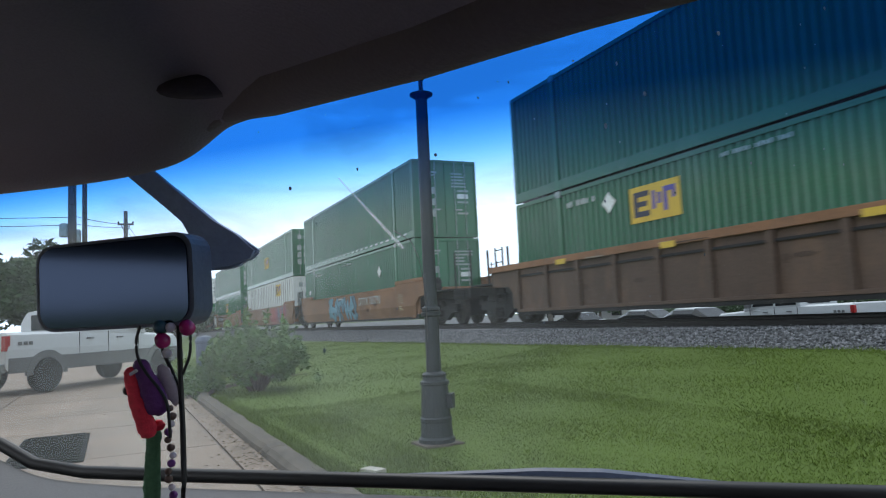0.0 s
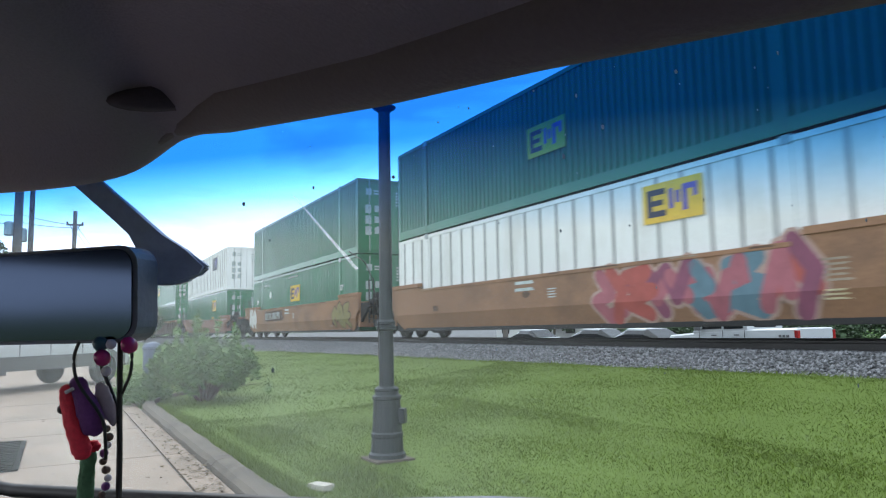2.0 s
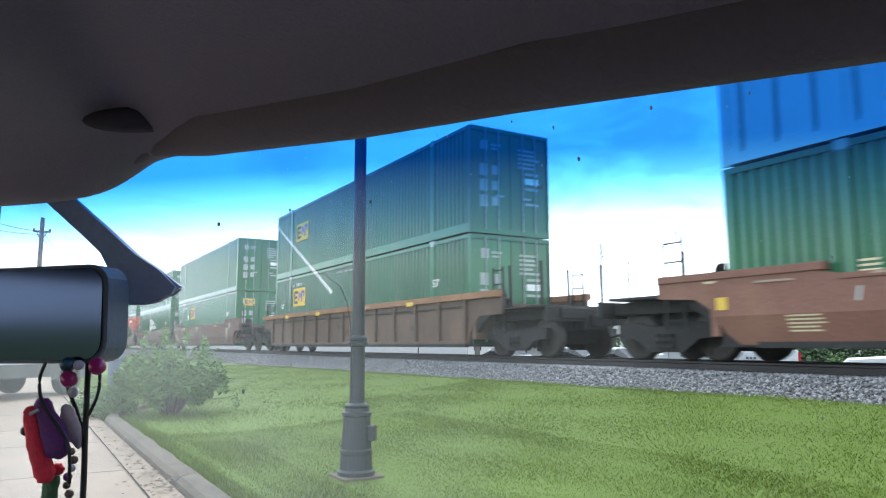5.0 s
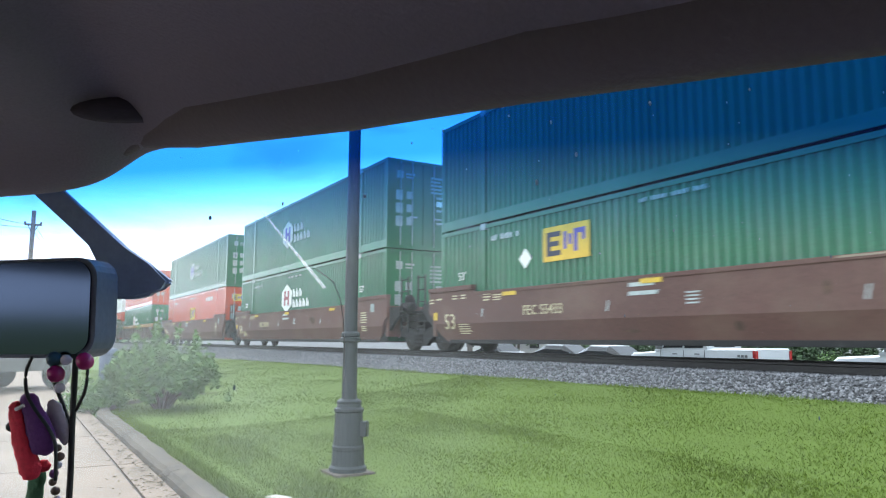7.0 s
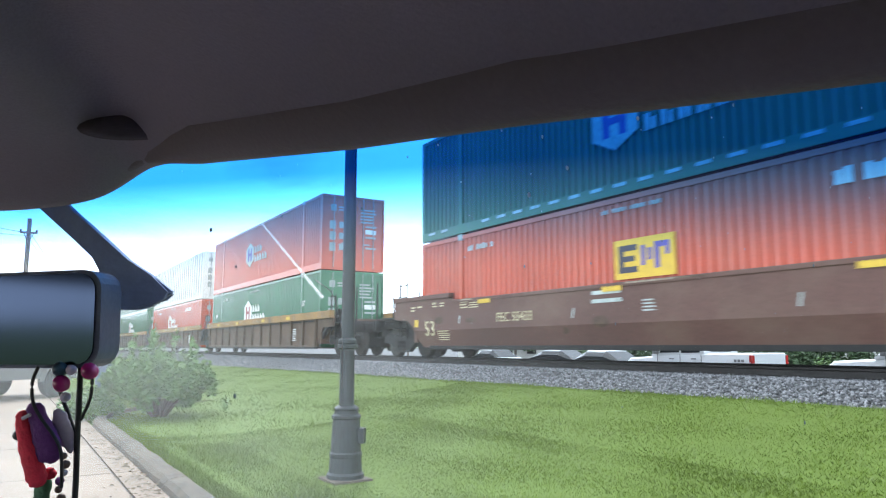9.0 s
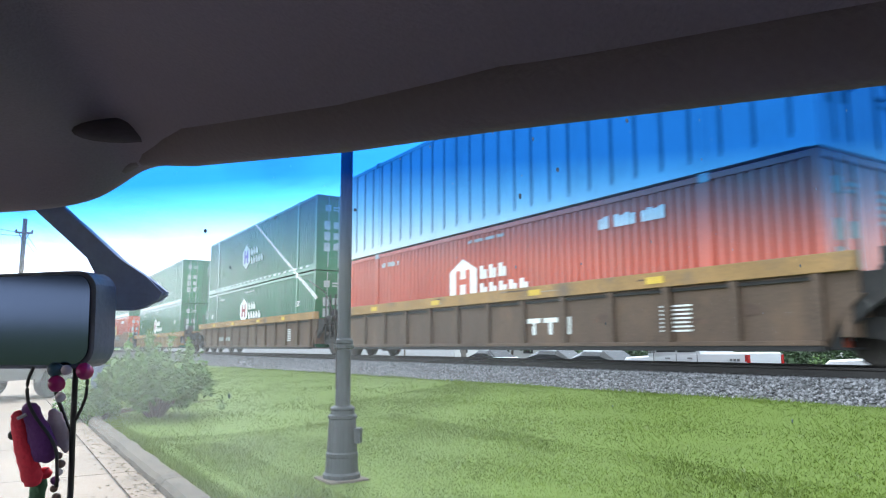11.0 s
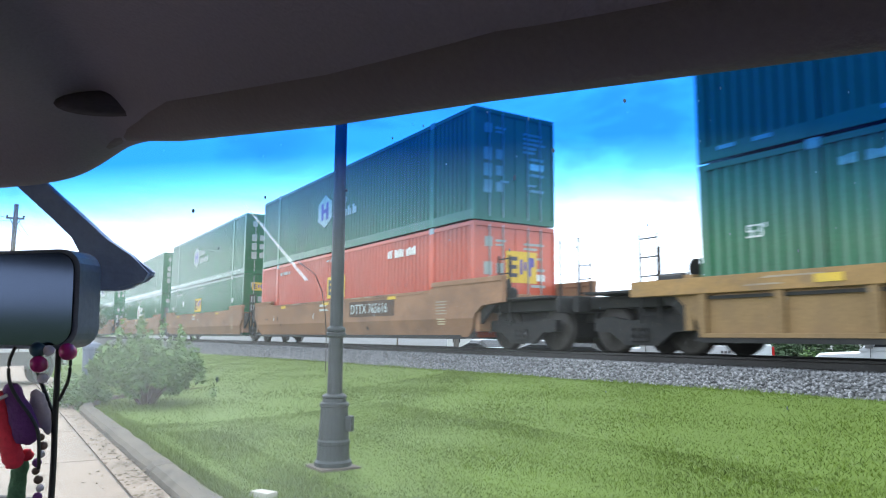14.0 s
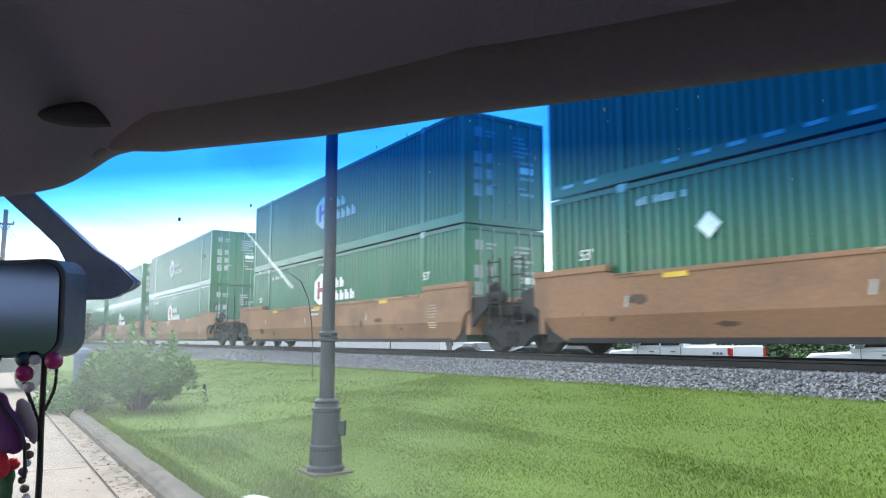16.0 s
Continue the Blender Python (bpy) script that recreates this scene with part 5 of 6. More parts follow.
for i, (x, y, w, h) in enumerate(((-13.2, 22.5, 1.6, 1.1), (-5.9, 22.8, 1.6, 1.1), (-17, 28.5, 5.5, 1.9), (-22.5, 29, 6, 2.0), (-28.5, 29, 6, 1.8), (-11, 28.5, 6, 1.9))):
    bush(x, y, w, h, 60 + i, 12 if w < 2 else 30, 160, 0.06 if w < 2 else 0.11, "leaf" if w < 2 else "tree_leaf")

def building(x0, x1, y0, y1, h, wall, seed, label):
    b = empty("building", label, "building")
    part("wall", bx(x0, x1, y0, y1, FAR_Z - 0.1, FAR_Z + h), wall, b)
    part("roof", prism(bmesh.new(), [(x0 - 0.4, FAR_Z + h), (x1 + 0.4, FAR_Z + h), (x1 + 0.2, FAR_Z + h + 0.35), (x0 - 0.2, FAR_Z + h + 0.35)], y0 - 0.4, y1 + 0.4), "roof_white", b)
    n = int((x1 - x0) / 4)
    for i in range(n):
        x = x0 + (i + 0.5) * (x1 - x0) / n
        w = part("window", bx(x - 0.8, x + 0.8, y0 - 0.03, y0 + 0.05, FAR_Z + 0.9, FAR_Z + 2.1), "car_glass", b)
        part("frame", bx(x - 0.88, x + 0.88, y0 - 0.05, y0 - 0.03, FAR_Z + 2.1, FAR_Z + 2.2), "roof_white", w)
def shed(x0, x1, y0, y1, h):
    b = empty("shed", "large white metal shed with a low gable roof", "shed")
    part("wall", bx(x0, x1, y0, y1, FAR_Z - 0.1, FAR_Z + h), "wall_pale", b)
    part("roof", prism(bmesh.new(), [(x0 - 0.5, FAR_Z + h), (x1 + 0.5, FAR_Z + h), ((x0 + x1) / 2, FAR_Z + h + 2.6)], y0 - 0.5, y1 + 0.5), "roof_white", b)
    part("door", bx(x0 + 6, x0 + 11, y0 - 0.06, y0 + 0.02, FAR_Z, FAR_Z + 4.2), "car_dark", b)
building(-75, -50, 48, 60, 3.6, "wall_pale", 1, "low pale building with a white roof behind the parking lot")
shed(-47, -26, 60, 78, 6.6)

# ---- the car that carries the camera ----
CAB_YAW = 58.3
CAB = pose(0, 0, 1.25, 0, 0, CAB_YAW)   # x right, y forward, z up from the seat's eye point
car = empty("car_interior", "dark car cabin seen from the front seat", "car", m=CAB)

EDGE = [(-1.55, 1.17, 0.22), (-0.795, 0.995, 0.199), (-0.602, 0.945, 0.193), (-0.486, 0.915, 0.198), (-0.44, 0.895, 0.213), (-0.412, 0.895, 0.235), (-0.384, 0.885, 0.246), (-0.289, 0.815, 0.233), (-0.085, 0.645, 0.197), (0.052, 0.515, 0.174), (0.154, 0.435, 0.162), (0.244, 0.365, 0.152), (0.318, 0.305, 0.143), (0.50, 0.16, 0.13), (0.75, -0.05, 0.13)]

def drawn_in(p):
    """Bring the head of the windshield nearer towards the seat on the passenger's side."""
    k = 1 - 0.13 * min(1.0, max(0.0, (p[0] + 0.8) / 0.55))
    return tuple(c * k for c in p)
EDGE = [drawn_in(p) for p in EDGE]

def build_headliner():
    rows = []
    for x, y, z in EDGE:
        k = min(1.0, max(0.0, (x + 0.55) / 0.35))
        z = z - 0.004 + 0.007 * min(1.0, max(0.0, (x + 0.2) / 0.2))
        rows.append([(x * 1.05 + 0.02, y + 0.20, z + 0.20), (x + 0.004, y + 0.03, z + 0.022), (x, y + 0.008, z + 0.002), (x - 0.004, y - 0.012, z + 0.002),
                     (x - 0.004, y - 0.035 - 0.025 * k, z + 0.012 + 0.012 * k), (x * 0.99, y - 0.06 - 0.03 * k, z + 0.030 + 0.015 * k), (x * 0.97, y - 0.15, z + 0.065), (x * 0.95, y * 0.5 - 0.1, z + 0.12), (x * 0.95, y * 0.2 - 0.35, 0.33), (x * 0.95, -1.15, 0.34)])
    w = len(rows[0])
    vs = [p for r in rows for p in r]
    fs = [(i * w + j, i * w + j + 1, (i + 1) * w + j + 1, (i + 1) * w + j) for i in range(len(rows) - 1) for j in range(w - 1)]
    ob = obj("headliner", vs, fs, "headliner", car, "dark grey fabric headliner and lowered visor edge", smooth=True)
    md = ob.modifiers.new("subd", "SUBSURF"); md.levels = md.render_levels = 2
build_headliner()

def build_visor():
    """A lowered visor: a padded strip along the windshield's head."""
    bm = bmesh.new()
    prev = None
    for x, y, z in EDGE[5:]:
        k = min(1.0, max(0.2, (x + 0.45) / 0.2))
        z = z + 0.008 * min(1.0, max(0.0, (x + 0.2) / 0.2))
        a = []
        for i in range(12):
            an = 2 * math.pi * i / 12
            u, v = 0.030 * k * math.cos(an), 0.013 * math.sin(an)
            c, s = math.cos(radians(28)), math.sin(radians(28))
            a.append(bm.verts.new((x - 0.006, y - 0.026 * k + u * c + v * s, z + 0.010 - u * s + v * c)))
        if prev:
            for i in range(12):
                bm.faces.new((prev[i], prev[(i + 1) % 12], a[(i + 1) % 12], a[i]))
        prev = a
    part("sun_visor", bm, "visor", car, "dark padded vinyl sun visor", smooth=True)
build_visor()

# flat dark oval in place of a hollow; the recess's shade is its colour
clip_at = Vector((-0.343, 0.723, 0.241))
part("visor_clip", lathe(bmesh.new(), [(0.002, -0.006), (0.030, -0.005), (0.046, 0.0), (0.030, 0.005), (0.002, 0.006)], 20), "recess", car, "visor pivot recess, its shade drawn as a dark oval", smooth=True,
     m=Matrix.Translation(clip_at) @ clip_at.to_track_quat("Z", "Y").to_matrix().to_4x4() @ pose(0, 0, 0, 0, 0, 172) @ Matrix.Diagonal((1.15, 0.30, 1, 1)))

def glass_y(x, z):
    return 0.89 - 0.283 * x - 0.5 * (z - 0.19)

def build_windshield():
    n = 12
    vs, fs = [], []
    for j in range(2):
        z = (-0.36, 0.44)[j]
        for i in range(n + 1):
            x = -1.35 + 2.6 * i / n
            vs.append((x, glass_y(x, z), z))
    k = n + 1
    fs = [(i, i + 1, k + i + 1, k + i) for i in range(n)]
    ob = obj("windshield", vs, fs, "windshield", car, "dusty windshield with painted glare haze and a blue shade band")
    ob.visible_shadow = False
    # long pale scratch and specks on the glass
    M["speck"] = mat("dull_glass_speck", (0.10, 0.14, 0.19), 0.8, 0, 30, 0.3, 90, 0.0)
    def on_glass(x, z, off=-0.004):
        return Vector((x, glass_y(x, z) + off, z))
    a, b = on_glass(-0.262, 0.178), on_glass(-0.178, 0.075)
    side = Vector((0.0019, 0, 0.0013))
    vs = [a - side * 0.5, b - side * 1.1, b + side * 1.1, a + side * 0.5]
    off = Vector((0, -0.001, 0))
    obj("scratch", vs + [v + off for v in vs], [(0, 1, 2, 3), (7, 6, 5, 4), (0, 4, 5, 1), (1, 5, 6, 2), (2, 6, 7, 3), (3, 7, 4, 0)], "scratch", ob, "pale scratch in the glass")
    crack = [on_glass(x, z, -0.006) for x, z in ((-0.188, 0.100), (-0.165, 0.084), (-0.156, 0.060), (-0.153, 0.030), (-0.153, -0.002), (-0.157, -0.055))]
    part("crack", tube(bmesh.new(), crack, 0.0006, 5), "car_dark", ob, "thin dark curved crack")
    rnd = random.Random(9)
    for i in range(70):
        x, z = rnd.uniform(-0.38, 0.50), rnd.uniform(-0.10, 0.30) if i % 3 else rnd.uniform(0.1, 0.3)
        r = rnd.choice((0.0005, 0.0006, 0.0008, 0.001, 0.0014, 0.0022))
        bm = lathe(bmesh.new(), [(r * 0.6, 0), (r, 0.0004), (r * 0.5, 0.0009)], 7)
        part("speck", bm, "speck", ob, m=Matrix.Translation(on_glass(x, z)) @ pose(0, 0, 0, 90, 0, 20) @ Matrix.Diagonal((1, rnd.uniform(1, 2), 1, 1)))

def haze_material():
    m = bpy.data.materials.new("scratched_glass"); m.use_nodes = True
    n, l = m.node_tree.nodes, m.node_tree.links
    n.clear()
    tr = n.new("ShaderNodeBsdfTransparent"); du = n.new("ShaderNodeBsdfTranslucent"); du.inputs["Color"].default_value = (0.85, 0.9, 0.92, 1)
    no = n.new("ShaderNodeTexNoise"); no.inputs["Scale"].default_value = 90
    mr = n.new("ShaderNodeMapRange"); mr.inputs["To Min"].default_value, mr.inputs["To Max"].default_value = 0.03, 0.42
    l.new(no.outputs[0], mr.inputs["Value"])
    mx = n.new("ShaderNodeMixShader"); l.new(mr.outputs[0], mx.inputs[0]); l.new(tr.outputs[0], mx.inputs[1]); l.new(du.outputs[0], mx.inputs[2])
    o = n.new("ShaderNodeOutputMaterial"); l.new(mx.outputs[0], o.inputs["Surface"])
    return m
M["scratch"] = haze_material()
build_windshield()

def build_dash():
    line = [(-1.5, 1.32, -0.14), (-1.1, 1.22, -0.185), (-0.965, 1.194, -0.214), (-0.884, 1.174, -0.247), (-0.768, 1.144, -0.258), (-0.561, 1.094, -0.257), (-0.077, 0.994, -0.256), (0.416, 0.944, -0.268), (0.9, 0.80, -0.28)]
    rows = []
    for x, y, z in line:
        rows.append([(x, y + 0.02, z - 0.05), (x, y - 0.012, z - 0.012), (x, y - 0.05, z - 0.012), (x * 0.98, y - 0.16, z - 0.025), (x * 0.96, y - 0.28, z - 0.06), (x * 0.95, y - 0.36, z - 0.14), (x * 0.95, y - 0.38, z - 0.45)])
    w = len(rows[0])
    vs = [p for r in rows for p in r]
    fs = [(i * w + j, (i + 1) * w + j, (i + 1) * w + j + 1, i * w + j + 1) for i in range(len(rows) - 1) for j in range(w - 1)]
    ob = obj("dashboard", vs, fs, "dash", car, "grey plastic dashboard top", smooth=True)
    md = ob.modifiers.new("subd", "SUBSURF"); md.levels = md.render_levels = 2
    part("seal", tube(bmesh.new(), [(x, y, z) for x, y, z in line], 0.011, 8), "seal", car, "black rubber windshield seal", smooth=True)
    bm = tube(bmesh.new(), [(-0.35, 1.065, -0.262), (0.0, 1.0, -0.248), (0.08, 0.99, -0.250), (0.30, 0.975, -0.268)], [0.004, 0.010, 0.011, 0.004], 8)
    part("wiper", bm, "trim_black", car, "black wiper arm")
build_dash()

def build_shell():
    """Unseen doors, floor, roof and back shade the cabin, open at windshield and sides."""
    part("door_panel", bx(-1.45, -1.35, -1.2, 1.35, -0.9, -0.22), "dash", car)
    part("door_panel", bx(0.85, 0.95, -1.2, 0.7, -0.9, -0.22), "dash", car)
    part("back_wall", bx(-1.45, 0.95, -1.25, -1.15, -0.9, 0.5), "headliner", car)
    part("quarter_panel", bx(0.85, 0.95, -1.15, -0.25, -0.22, 0.5), "dash", car)
    part("door_header", bx(-1.45, -1.35, -1.2, 1.2, 0.16, 0.5), "headliner", car)
    part("cabin_floor", bx(-1.45, 0.95, -1.2, 1.3, -0.95, -0.88), "headliner", car)
    part("roof_panel", bx(-1.45, 0.95, -1.2, 0.35, 0.50, 0.53), "trim_black", car)
build_shell()

def build_mirror():
    mir = empty("rear_view_mirror", "black-cased rear-view mirror on a windshield arm", "mirror", m=CAB)
    c = Vector((-0.553, 0.895, 0.040))
    face = pose(c.x, c.y, c.z, 1.0, -1.0, -4)
    def rounded(w, h, d0, d1, r, skew):
        bm = bmesh.new()
        o = []
        for cx, cz, a0 in ((w - r, h - r, 0), (-w + r, h - r, 90), (-w + r, -h + r, 180), (w - r, -h + r, 270)):
            for i in range(6):
                an = radians(a0 + 18 * i)
                o.append((cx + r * math.cos(an), cz + r * math.sin(an)))
        o = [(x, z * (1 + skew * x)) for x, z in o]
        prism(bm, o, d0, d1)
        return bm
    bm = rounded(0.117, 0.0605, -0.012, 0.036, 0.026, 0.25)
    bmesh.ops.bevel(bm, geom=[e for e in bm.edges if e.is_manifold and e.calc_face_angle(0) > 0.8], offset=0.010, segments=4, affect="EDGES")
    part("casing", bm, "trim_black", mir, m=face, smooth=False)
    part("reflector", rounded(0.110, 0.0560, -0.0145, -0.011, 0.022, 0.25), "mirror", mir, "mirror glass reflecting the dim cabin", m=face)
    arm = bmesh.new()
    o = ((-0.612, 0.235), (-0.566, 0.235), (-0.494, 0.172), (-0.440, 0.125), (-0.407, 0.104), (-0.374, 0.079), (-0.390, 0.073), (-0.400, 0.062), (-0.421, 0.056), (-0.455, 0.056), (-0.468, 0.089), (-0.473, 0.109), (-0.485, 0.130))
    prism(arm, o, 0.945, 0.962)
    bmesh.ops.bevel(arm, geom=[e for e in arm.edges], offset=0.004, segments=2, affect="EDGES")
    part("arm", arm, "arm_grey", mir, "black plastic mounting arm")
build_mirror()

def build_charms():
    ch = empty("hanging_charms", "red and purple charms with beads hung from the mirror", "charm", m=CAB)
    y = 0.872
    def bend(pts, n=6):
        """A smooth curve through (x, z) pairs."""
        out = []
        for i in range(len(pts) - 1):
            p0, p1, p2, p3 = (Vector(pts[min(max(j, 0), len(pts) - 1)]) for j in (i - 1, i, i + 1, i + 2))
            for k in range(n):
                t = k / n
                out.append(0.5 * (2 * p1 + (p2 - p0) * t + (2 * p0 - 5 * p1 + 4 * p2 - p3) * t * t + (3 * p1 - p0 - 3 * p2 + p3) * t ** 3))
        return out + [Vector(pts[-1])]
    def cord(name, pts, r, m, dy=0.0):
        part(name, tube(bmesh.new(), [(p.x, y + dy, p.y) for p in bend(pts)], r, 8), m, ch, smooth=True)
    cord("cord", [(-0.456, -0.02), (-0.4545, -0.10), (-0.452, -0.186), (-0.452, -0.40)], 0.0036, "seal")
    cord("cord", [(-0.482, -0.03), (-0.481, -0.05), (-0.468, -0.08), (-0.458, -0.113), (-0.4555, -0.20), (-0.457, -0.40)], 0.0026, "seal", 0.004)
    cord("cord_loop", [(-0.4985, -0.018), (-0.5045, -0.0365), (-0.5018, -0.06), (-0.490, -0.08), (-0.4735, -0.10), (-0.4635, -0.12), (-0.460, -0.16)], 0.0021, "seal", -0.018)
    cord("cord_loop", [(-0.4425, -0.02), (-0.4405, -0.04), (-0.4425, -0.06), (-0.4518, -0.083)], 0.0021, "seal")
    def ball(name, x, z, r, m, dy=-0.006):
        bm = bmesh.new(); bmesh.ops.create_icosphere(bm, subdivisions=2, radius=r)
        for v in bm.verts: v.co *= 1 + 0.12 * noise.noise(v.co * 90)
        part(name, bm, m, ch, m=pose(x, y + dy, z), smooth=True)
    ball("bead", -0.4785, -0.0215, 0.0098, "charm_teal"); ball("bead", -0.4735, -0.0385, 0.0105, "charm_pink", -0.010)
    ball("bead", -0.4418, -0.0235, 0.0108, "charm_pink"); ball("bead", -0.470, -0.055, 0.0065, "charm_white")
    ball("bead", -0.464, -0.022, 0.0065, "charm_white", -0.008); ball("knot", -0.5246, -0.1006, 0.0062, "seal")
    def plush(name, pts, radii, m, dy, flat=0.7, lump=0.16):
        """A soft stuffed piece along (x, z) pairs."""
        bm = tube(bmesh.new(), [(p.x, 0, p.y) for p in bend(pts, 5)], [r for a, b in zip(radii, radii[1:]) for r in (a + (b - a) * k / 5 for k in range(5))] + [radii[-1]], 14)
        for v in bm.verts:
            f = noise.noise(v.co * 160 + Vector((radii[1] * 900, 0, 0))) * lump * max(radii)
            v.co += Vector((f, 0, f * 0.6)); v.co.y *= flat
        part(name, bm, m, ch, m=pose(0, y + dy, 0), smooth=True)
    plush("red_charm", [(-0.5175, -0.071), (-0.516, -0.076), (-0.5135, -0.088), (-0.505, -0.115), (-0.494, -0.146), (-0.4905, -0.156), (-0.4895, -0.160)], [0.003, 0.0085, 0.0085, 0.0115, 0.0125, 0.010, 0.003], "charm_red", -0.014)
    plush("red_foot", [(-0.488, -0.142), (-0.482, -0.146), (-0.476, -0.148)], [0.004, 0.008, 0.003], "charm_red", -0.004)
    plush("purple_charm", [(-0.506, -0.061), (-0.504, -0.066), (-0.498, -0.079), (-0.487, -0.103), (-0.4795, -0.125), (-0.4775, -0.133)], [0.003, 0.0095, 0.011, 0.0155, 0.0150, 0.003], "charm_purple", -0.012)
    plush("ribbon", [(-0.482, -0.070), (-0.478, -0.078), (-0.470, -0.097), (-0.4625, -0.113), (-0.4600, -0.122)], [0.003, 0.0085, 0.0105, 0.0075, 0.002], "charm_white", -0.002, 0.3, 0.3)
    plush("band", [(-0.509, -0.079), (-0.499, -0.074)], [0.0022, 0.0022], "charm_white", -0.026)
    plush("tassel", [(-0.489, -0.147), (-0.490, -0.155), (-0.493, -0.195), (-0.4945, -0.240), (-0.495, -0.275)], [0.004, 0.009, 0.0105, 0.011, 0.006], "charm_green", -0.002, 0.6, 0.35)
    for i in range(18):
        ball("small_bead", -0.467 + 0.0035 * math.sin(i * 1.3), -0.125 - 0.0098 * i, 0.0046 + 0.0008 * (i % 2), ("bead_wood", "bead_wood", "charm_white", "charm_purple")[i % 4])
build_charms()

# ---- grass and stones ----
def grass():
    rng = np.random.default_rng(5)
    def blades(n, x0, x1, y0, y1, h0, h1, width, lean):
        x = rng.uniform(x0, x1, n); y = rng.uniform(y0, y1, n)
        k = np.clip((y - 2.9) / 5.4, 0, 1)
        tz = np.clip(0.57 + 0.006 * x, 0.30, 0.56)
        z = 0.02 + (tz - 0.02) * (0.35 * k + 0.65 * k * k)
        patch = 0.7 + 0.3 * np.sin(x * 1.9 + 1.3 * np.sin(y * 2.3)) * np.sin(y * 2.7 + x * 0.6)
        h = rng.uniform(h0, h1, n) * patch
        an = rng.uniform(0, 2 * np.pi, n)
        dx, dy = np.cos(an) * width, np.sin(an) * width
        lx, ly = rng.normal(0, lean, n) * h, rng.normal(0, lean, n) * h
        p = np.empty((n, 3, 3))
        p[:, 0] = np.stack([x - dx, y - dy, z - 0.01], 1)
        p[:, 1] = np.stack([x + dx, y + dy, z - 0.01], 1)
        p[:, 2] = np.stack([x + lx, y + ly, z + h], 1)
        return p.reshape(-1, 3)
    sets = [blades(120000, -10.5, -2.5, 1.53, 5.5, 0.015, 0.036, 0.005, 1.0), blades(100000, -13, 0, 5.0, 8.8, 0.015, 0.036, 0.007, 1.0), blades(70000, -32, -10, 1.53, 8.7, 0.02, 0.05, 0.009, 0.7), blades(5000, -26, 0, 8.5, 8.85, 0.03, 0.09, 0.006, 0.5),
            blades(12000, -13, -2.5, 1.46, 1.72, 0.04, 0.11, 0.005, 0.6), blades(9000, -9.5, -2.0, 1.9, 2.5, 0.03, 0.08, 0.005, 0.5)]
    v = np.concatenate(sets)
    n = len(v) // 3
    me = bpy.data.meshes.new("grass")
    me.vertices.add(len(v)); me.vertices.foreach_set("co", v.ravel())
    me.loops.add(len(v)); me.loops.foreach_set("vertex_index", np.arange(len(v), dtype=np.int32))
    me.polygons.add(n); me.polygons.foreach_set("loop_start", np.arange(0, len(v), 3, dtype=np.int32))
    me.update(calc_edges=True); me.validate()
    me.materials.append(M["blade"])
    tagged(new("grass", me), "short bright green mown grass blades", "grass", kind="stuff")

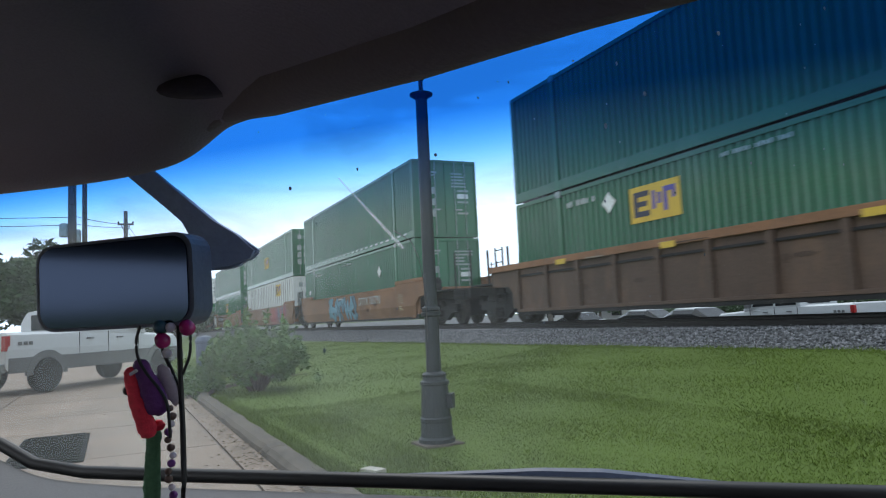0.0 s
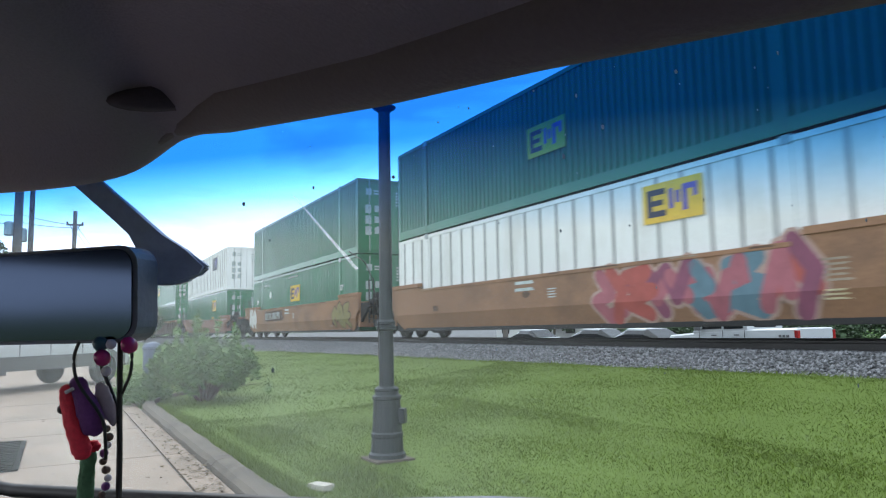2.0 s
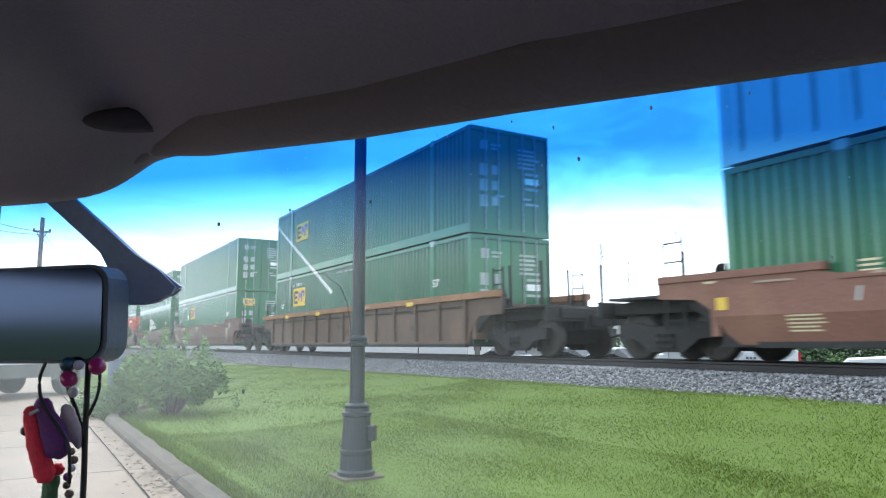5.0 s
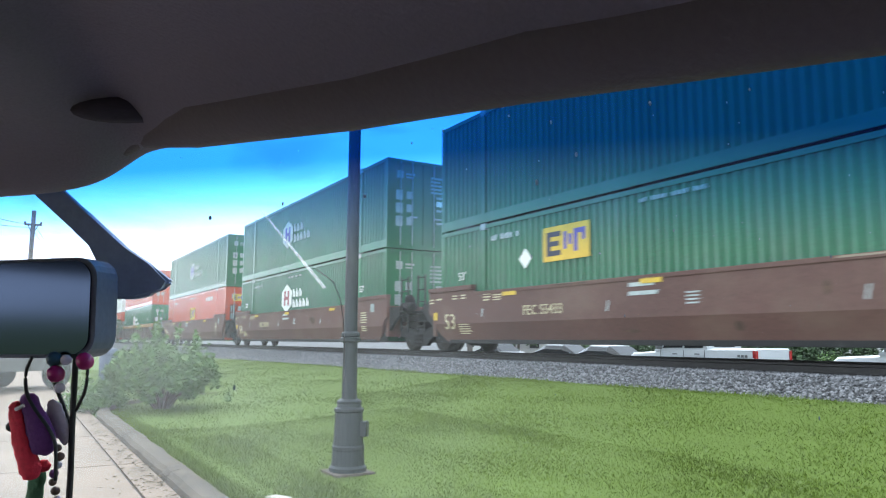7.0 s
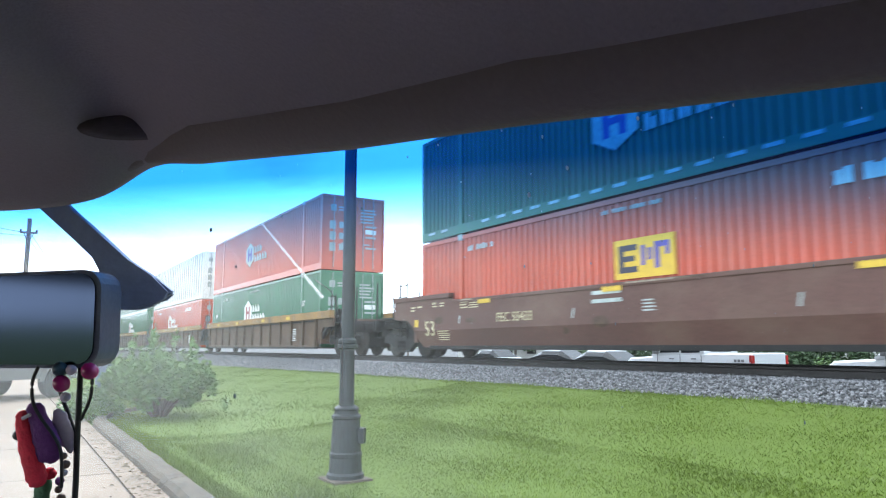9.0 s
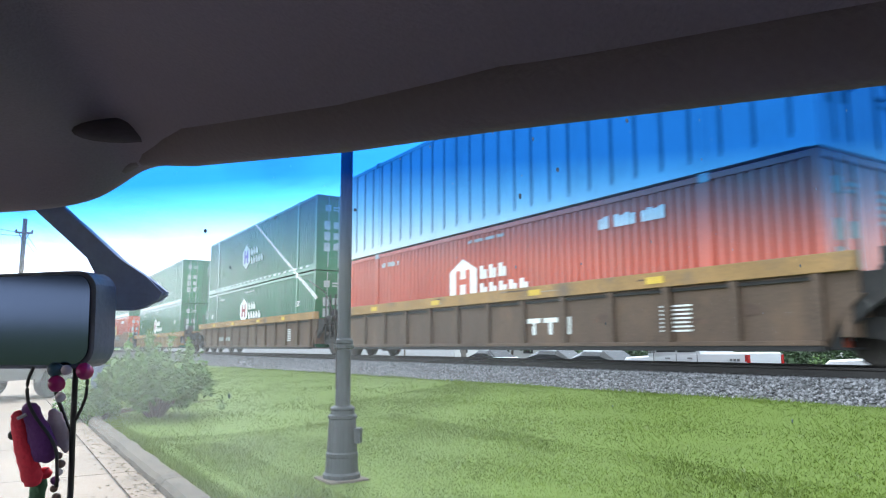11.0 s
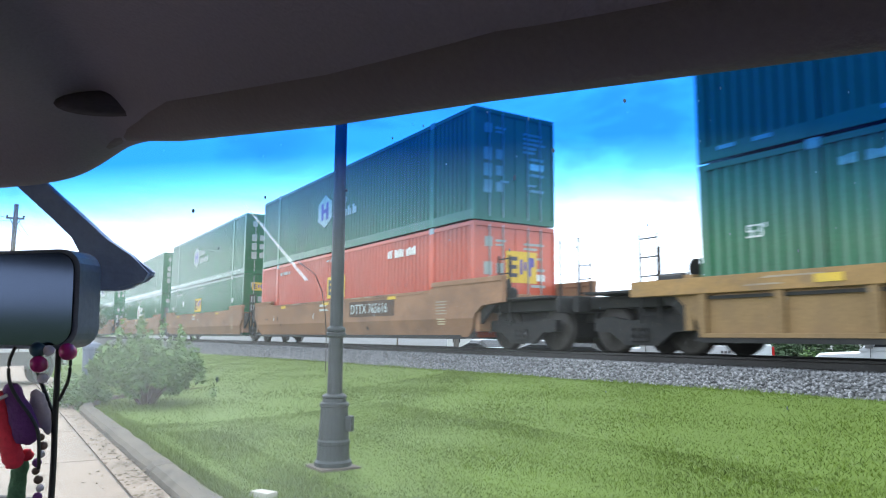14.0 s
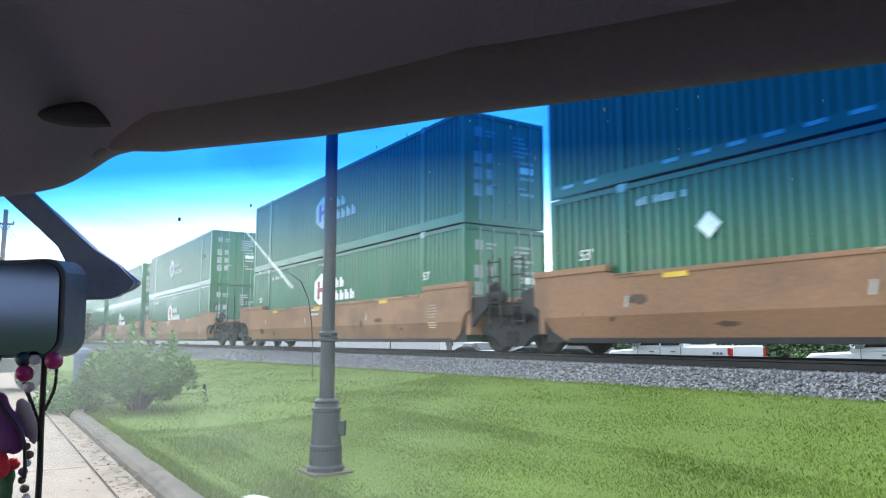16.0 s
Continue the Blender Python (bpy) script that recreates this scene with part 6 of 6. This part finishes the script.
def stones():
    rng = np.random.default_rng(8)
    n = 38000
    x = np.concatenate([rng.uniform(-26, 1, 29000), rng.uniform(-70, -26, 9000)])
    y = rng.uniform(8.5, 10.2, n)
    tz = np.clip(0.57 + 0.006 * x, 0.30, 0.56) - 0.05
    z = np.where(y < 9.50, tz + (RAIL_Z - 0.17 - tz) * (y - 8.62) / 0.88, RAIL_Z - 0.17)
    s = rng.uniform(0.016, 0.037, n) * np.where(x < -26, 1.4, 1.0)
    base = np.array([(1, 0, 0), (-1, 0, 0), (0, 1, 0), (0, -1, 0), (0, 0, 1), (0, 0, -1)], float)
    v = base[None] * rng.uniform(0.6, 1.15, (n, 6, 1)) + rng.normal(0, 0.22, (n, 6, 3))
    an = rng.uniform(0, 2 * np.pi, n); c, sn = np.cos(an), np.sin(an)
    vx = v[:, :, 0] * c[:, None] - v[:, :, 1] * sn[:, None]; vy = v[:, :, 0] * sn[:, None] + v[:, :, 1] * c[:, None]
    co = np.stack([vx * s[:, None] + x[:, None], vy * s[:, None] + y[:, None], v[:, :, 2] * s[:, None] * 0.8 + z[:, None] + 0.012], 2).reshape(-1, 3)
    tri = np.array([(0, 2, 4), (2, 1, 4), (1, 3, 4), (3, 0, 4), (2, 0, 5), (1, 2, 5), (3, 1, 5), (0, 3, 5)])
    f = (np.arange(n)[:, None, None] * 6 + tri[None]).reshape(-1).astype(np.int32)
    me = bpy.data.meshes.new("ballast_stones")
    me.vertices.add(len(co)); me.vertices.foreach_set("co", co.ravel())
    me.loops.add(len(f)); me.loops.foreach_set("vertex_index", f)
    me.polygons.add(len(f) // 3); me.polygons.foreach_set("loop_start", np.arange(0, len(f), 3, dtype=np.int32))
    me.update(calc_edges=True); me.validate()
    m = M["stone"].copy()
    nt = m.node_tree
    g = nt.nodes.new("ShaderNodeNewGeometry"); r = nt.nodes.new("ShaderNodeMapRange")
    r.inputs["To Min"].default_value, r.inputs["To Max"].default_value = 0.45, 1.7
    h = nt.nodes.new("ShaderNodeHueSaturation"); h.inputs["Color"].default_value = (0.175, 0.172, 0.175, 1)
    nt.links.new(g.outputs["Random Per Island"], r.inputs["Value"]); nt.links.new(r.outputs[0], h.inputs["Value"])
    nt.links.new(h.outputs[0], nt.nodes["Principled BSDF"].inputs["Base Color"])
    me.materials.append(m)
    tagged(new("ballast_stones", me), "loose grey crushed ballast stones beside the rails", "gravel", kind="stuff")

grass()
stones()

def litter():
    """Dry leaves and grit gathered along the kerb."""
    rnd = random.Random(31)
    vs, fs = [], []
    for _ in range(900):
        x = rnd.uniform(-15, -3)
        y = 1.26 - abs(rnd.gauss(0, 0.16)) if rnd.random() < 0.8 else rnd.uniform(-1.5, 1.1)
        s, an = rnd.uniform(0.008, 0.035), rnd.uniform(0, 6.28)
        i = len(vs)
        for k, r in ((0, 1.0), (1, 0.5), (2, 1.0), (3, 0.5)):
            a = an + k * math.pi / 2
            vs.append((x + s * r * math.cos(a), y + s * r * math.sin(a), 0.006 + rnd.uniform(0, 0.012)))
        fs.append((i, i + 1, i + 2, i + 3))
    tagged(obj("leaf_litter", vs, fs, "litter"), "dry brown leaves scattered along the kerb", "litter", kind="stuff")
M["litter"] = mat("dry_leaves", (0.10, 0.07, 0.04), 0.9, 0, 6, 0.5, 30, 0.0)
litter()

# ---- what moves ----
SPEED = 19.0
LAG = ((0, 2, 4, 6.5, 7, 7.5, 8, 8.7, 9.2, 11, 12.5, 13, 13.5, 14, 14.5, 15, 15.5, 16), (0, 0, 0, -0.2, 0, -0.35, 0, -0.3, 0, 0, 0, -0.12, 0, -0.08, 0, 0.12, 0, 0))   # the train does not roll quite evenly

def ride(t):
    """How far the train has gone at t seconds."""
    return SPEED * t + 0.45 * max(0.0, 1 - t / 2.0) ** 2 + np.interp(t, LAG[0], LAG[1])

def motions():
    for thing, place in MOVERS:
        walk(thing, [(t, Matrix.Translation(place + Vector((ride(t), 0, 0)))) for t in (i / 2 for i in range(33))])
    for wheels, x in SPINNERS:
        spin = [(i / FPS, pose(x, 0, 0.46) @ Matrix.Rotation(ride(i / FPS) / 0.455, 4, "Y")) for i in range(16 * FPS + 1)]
        walk(wheels, spin)

motions()
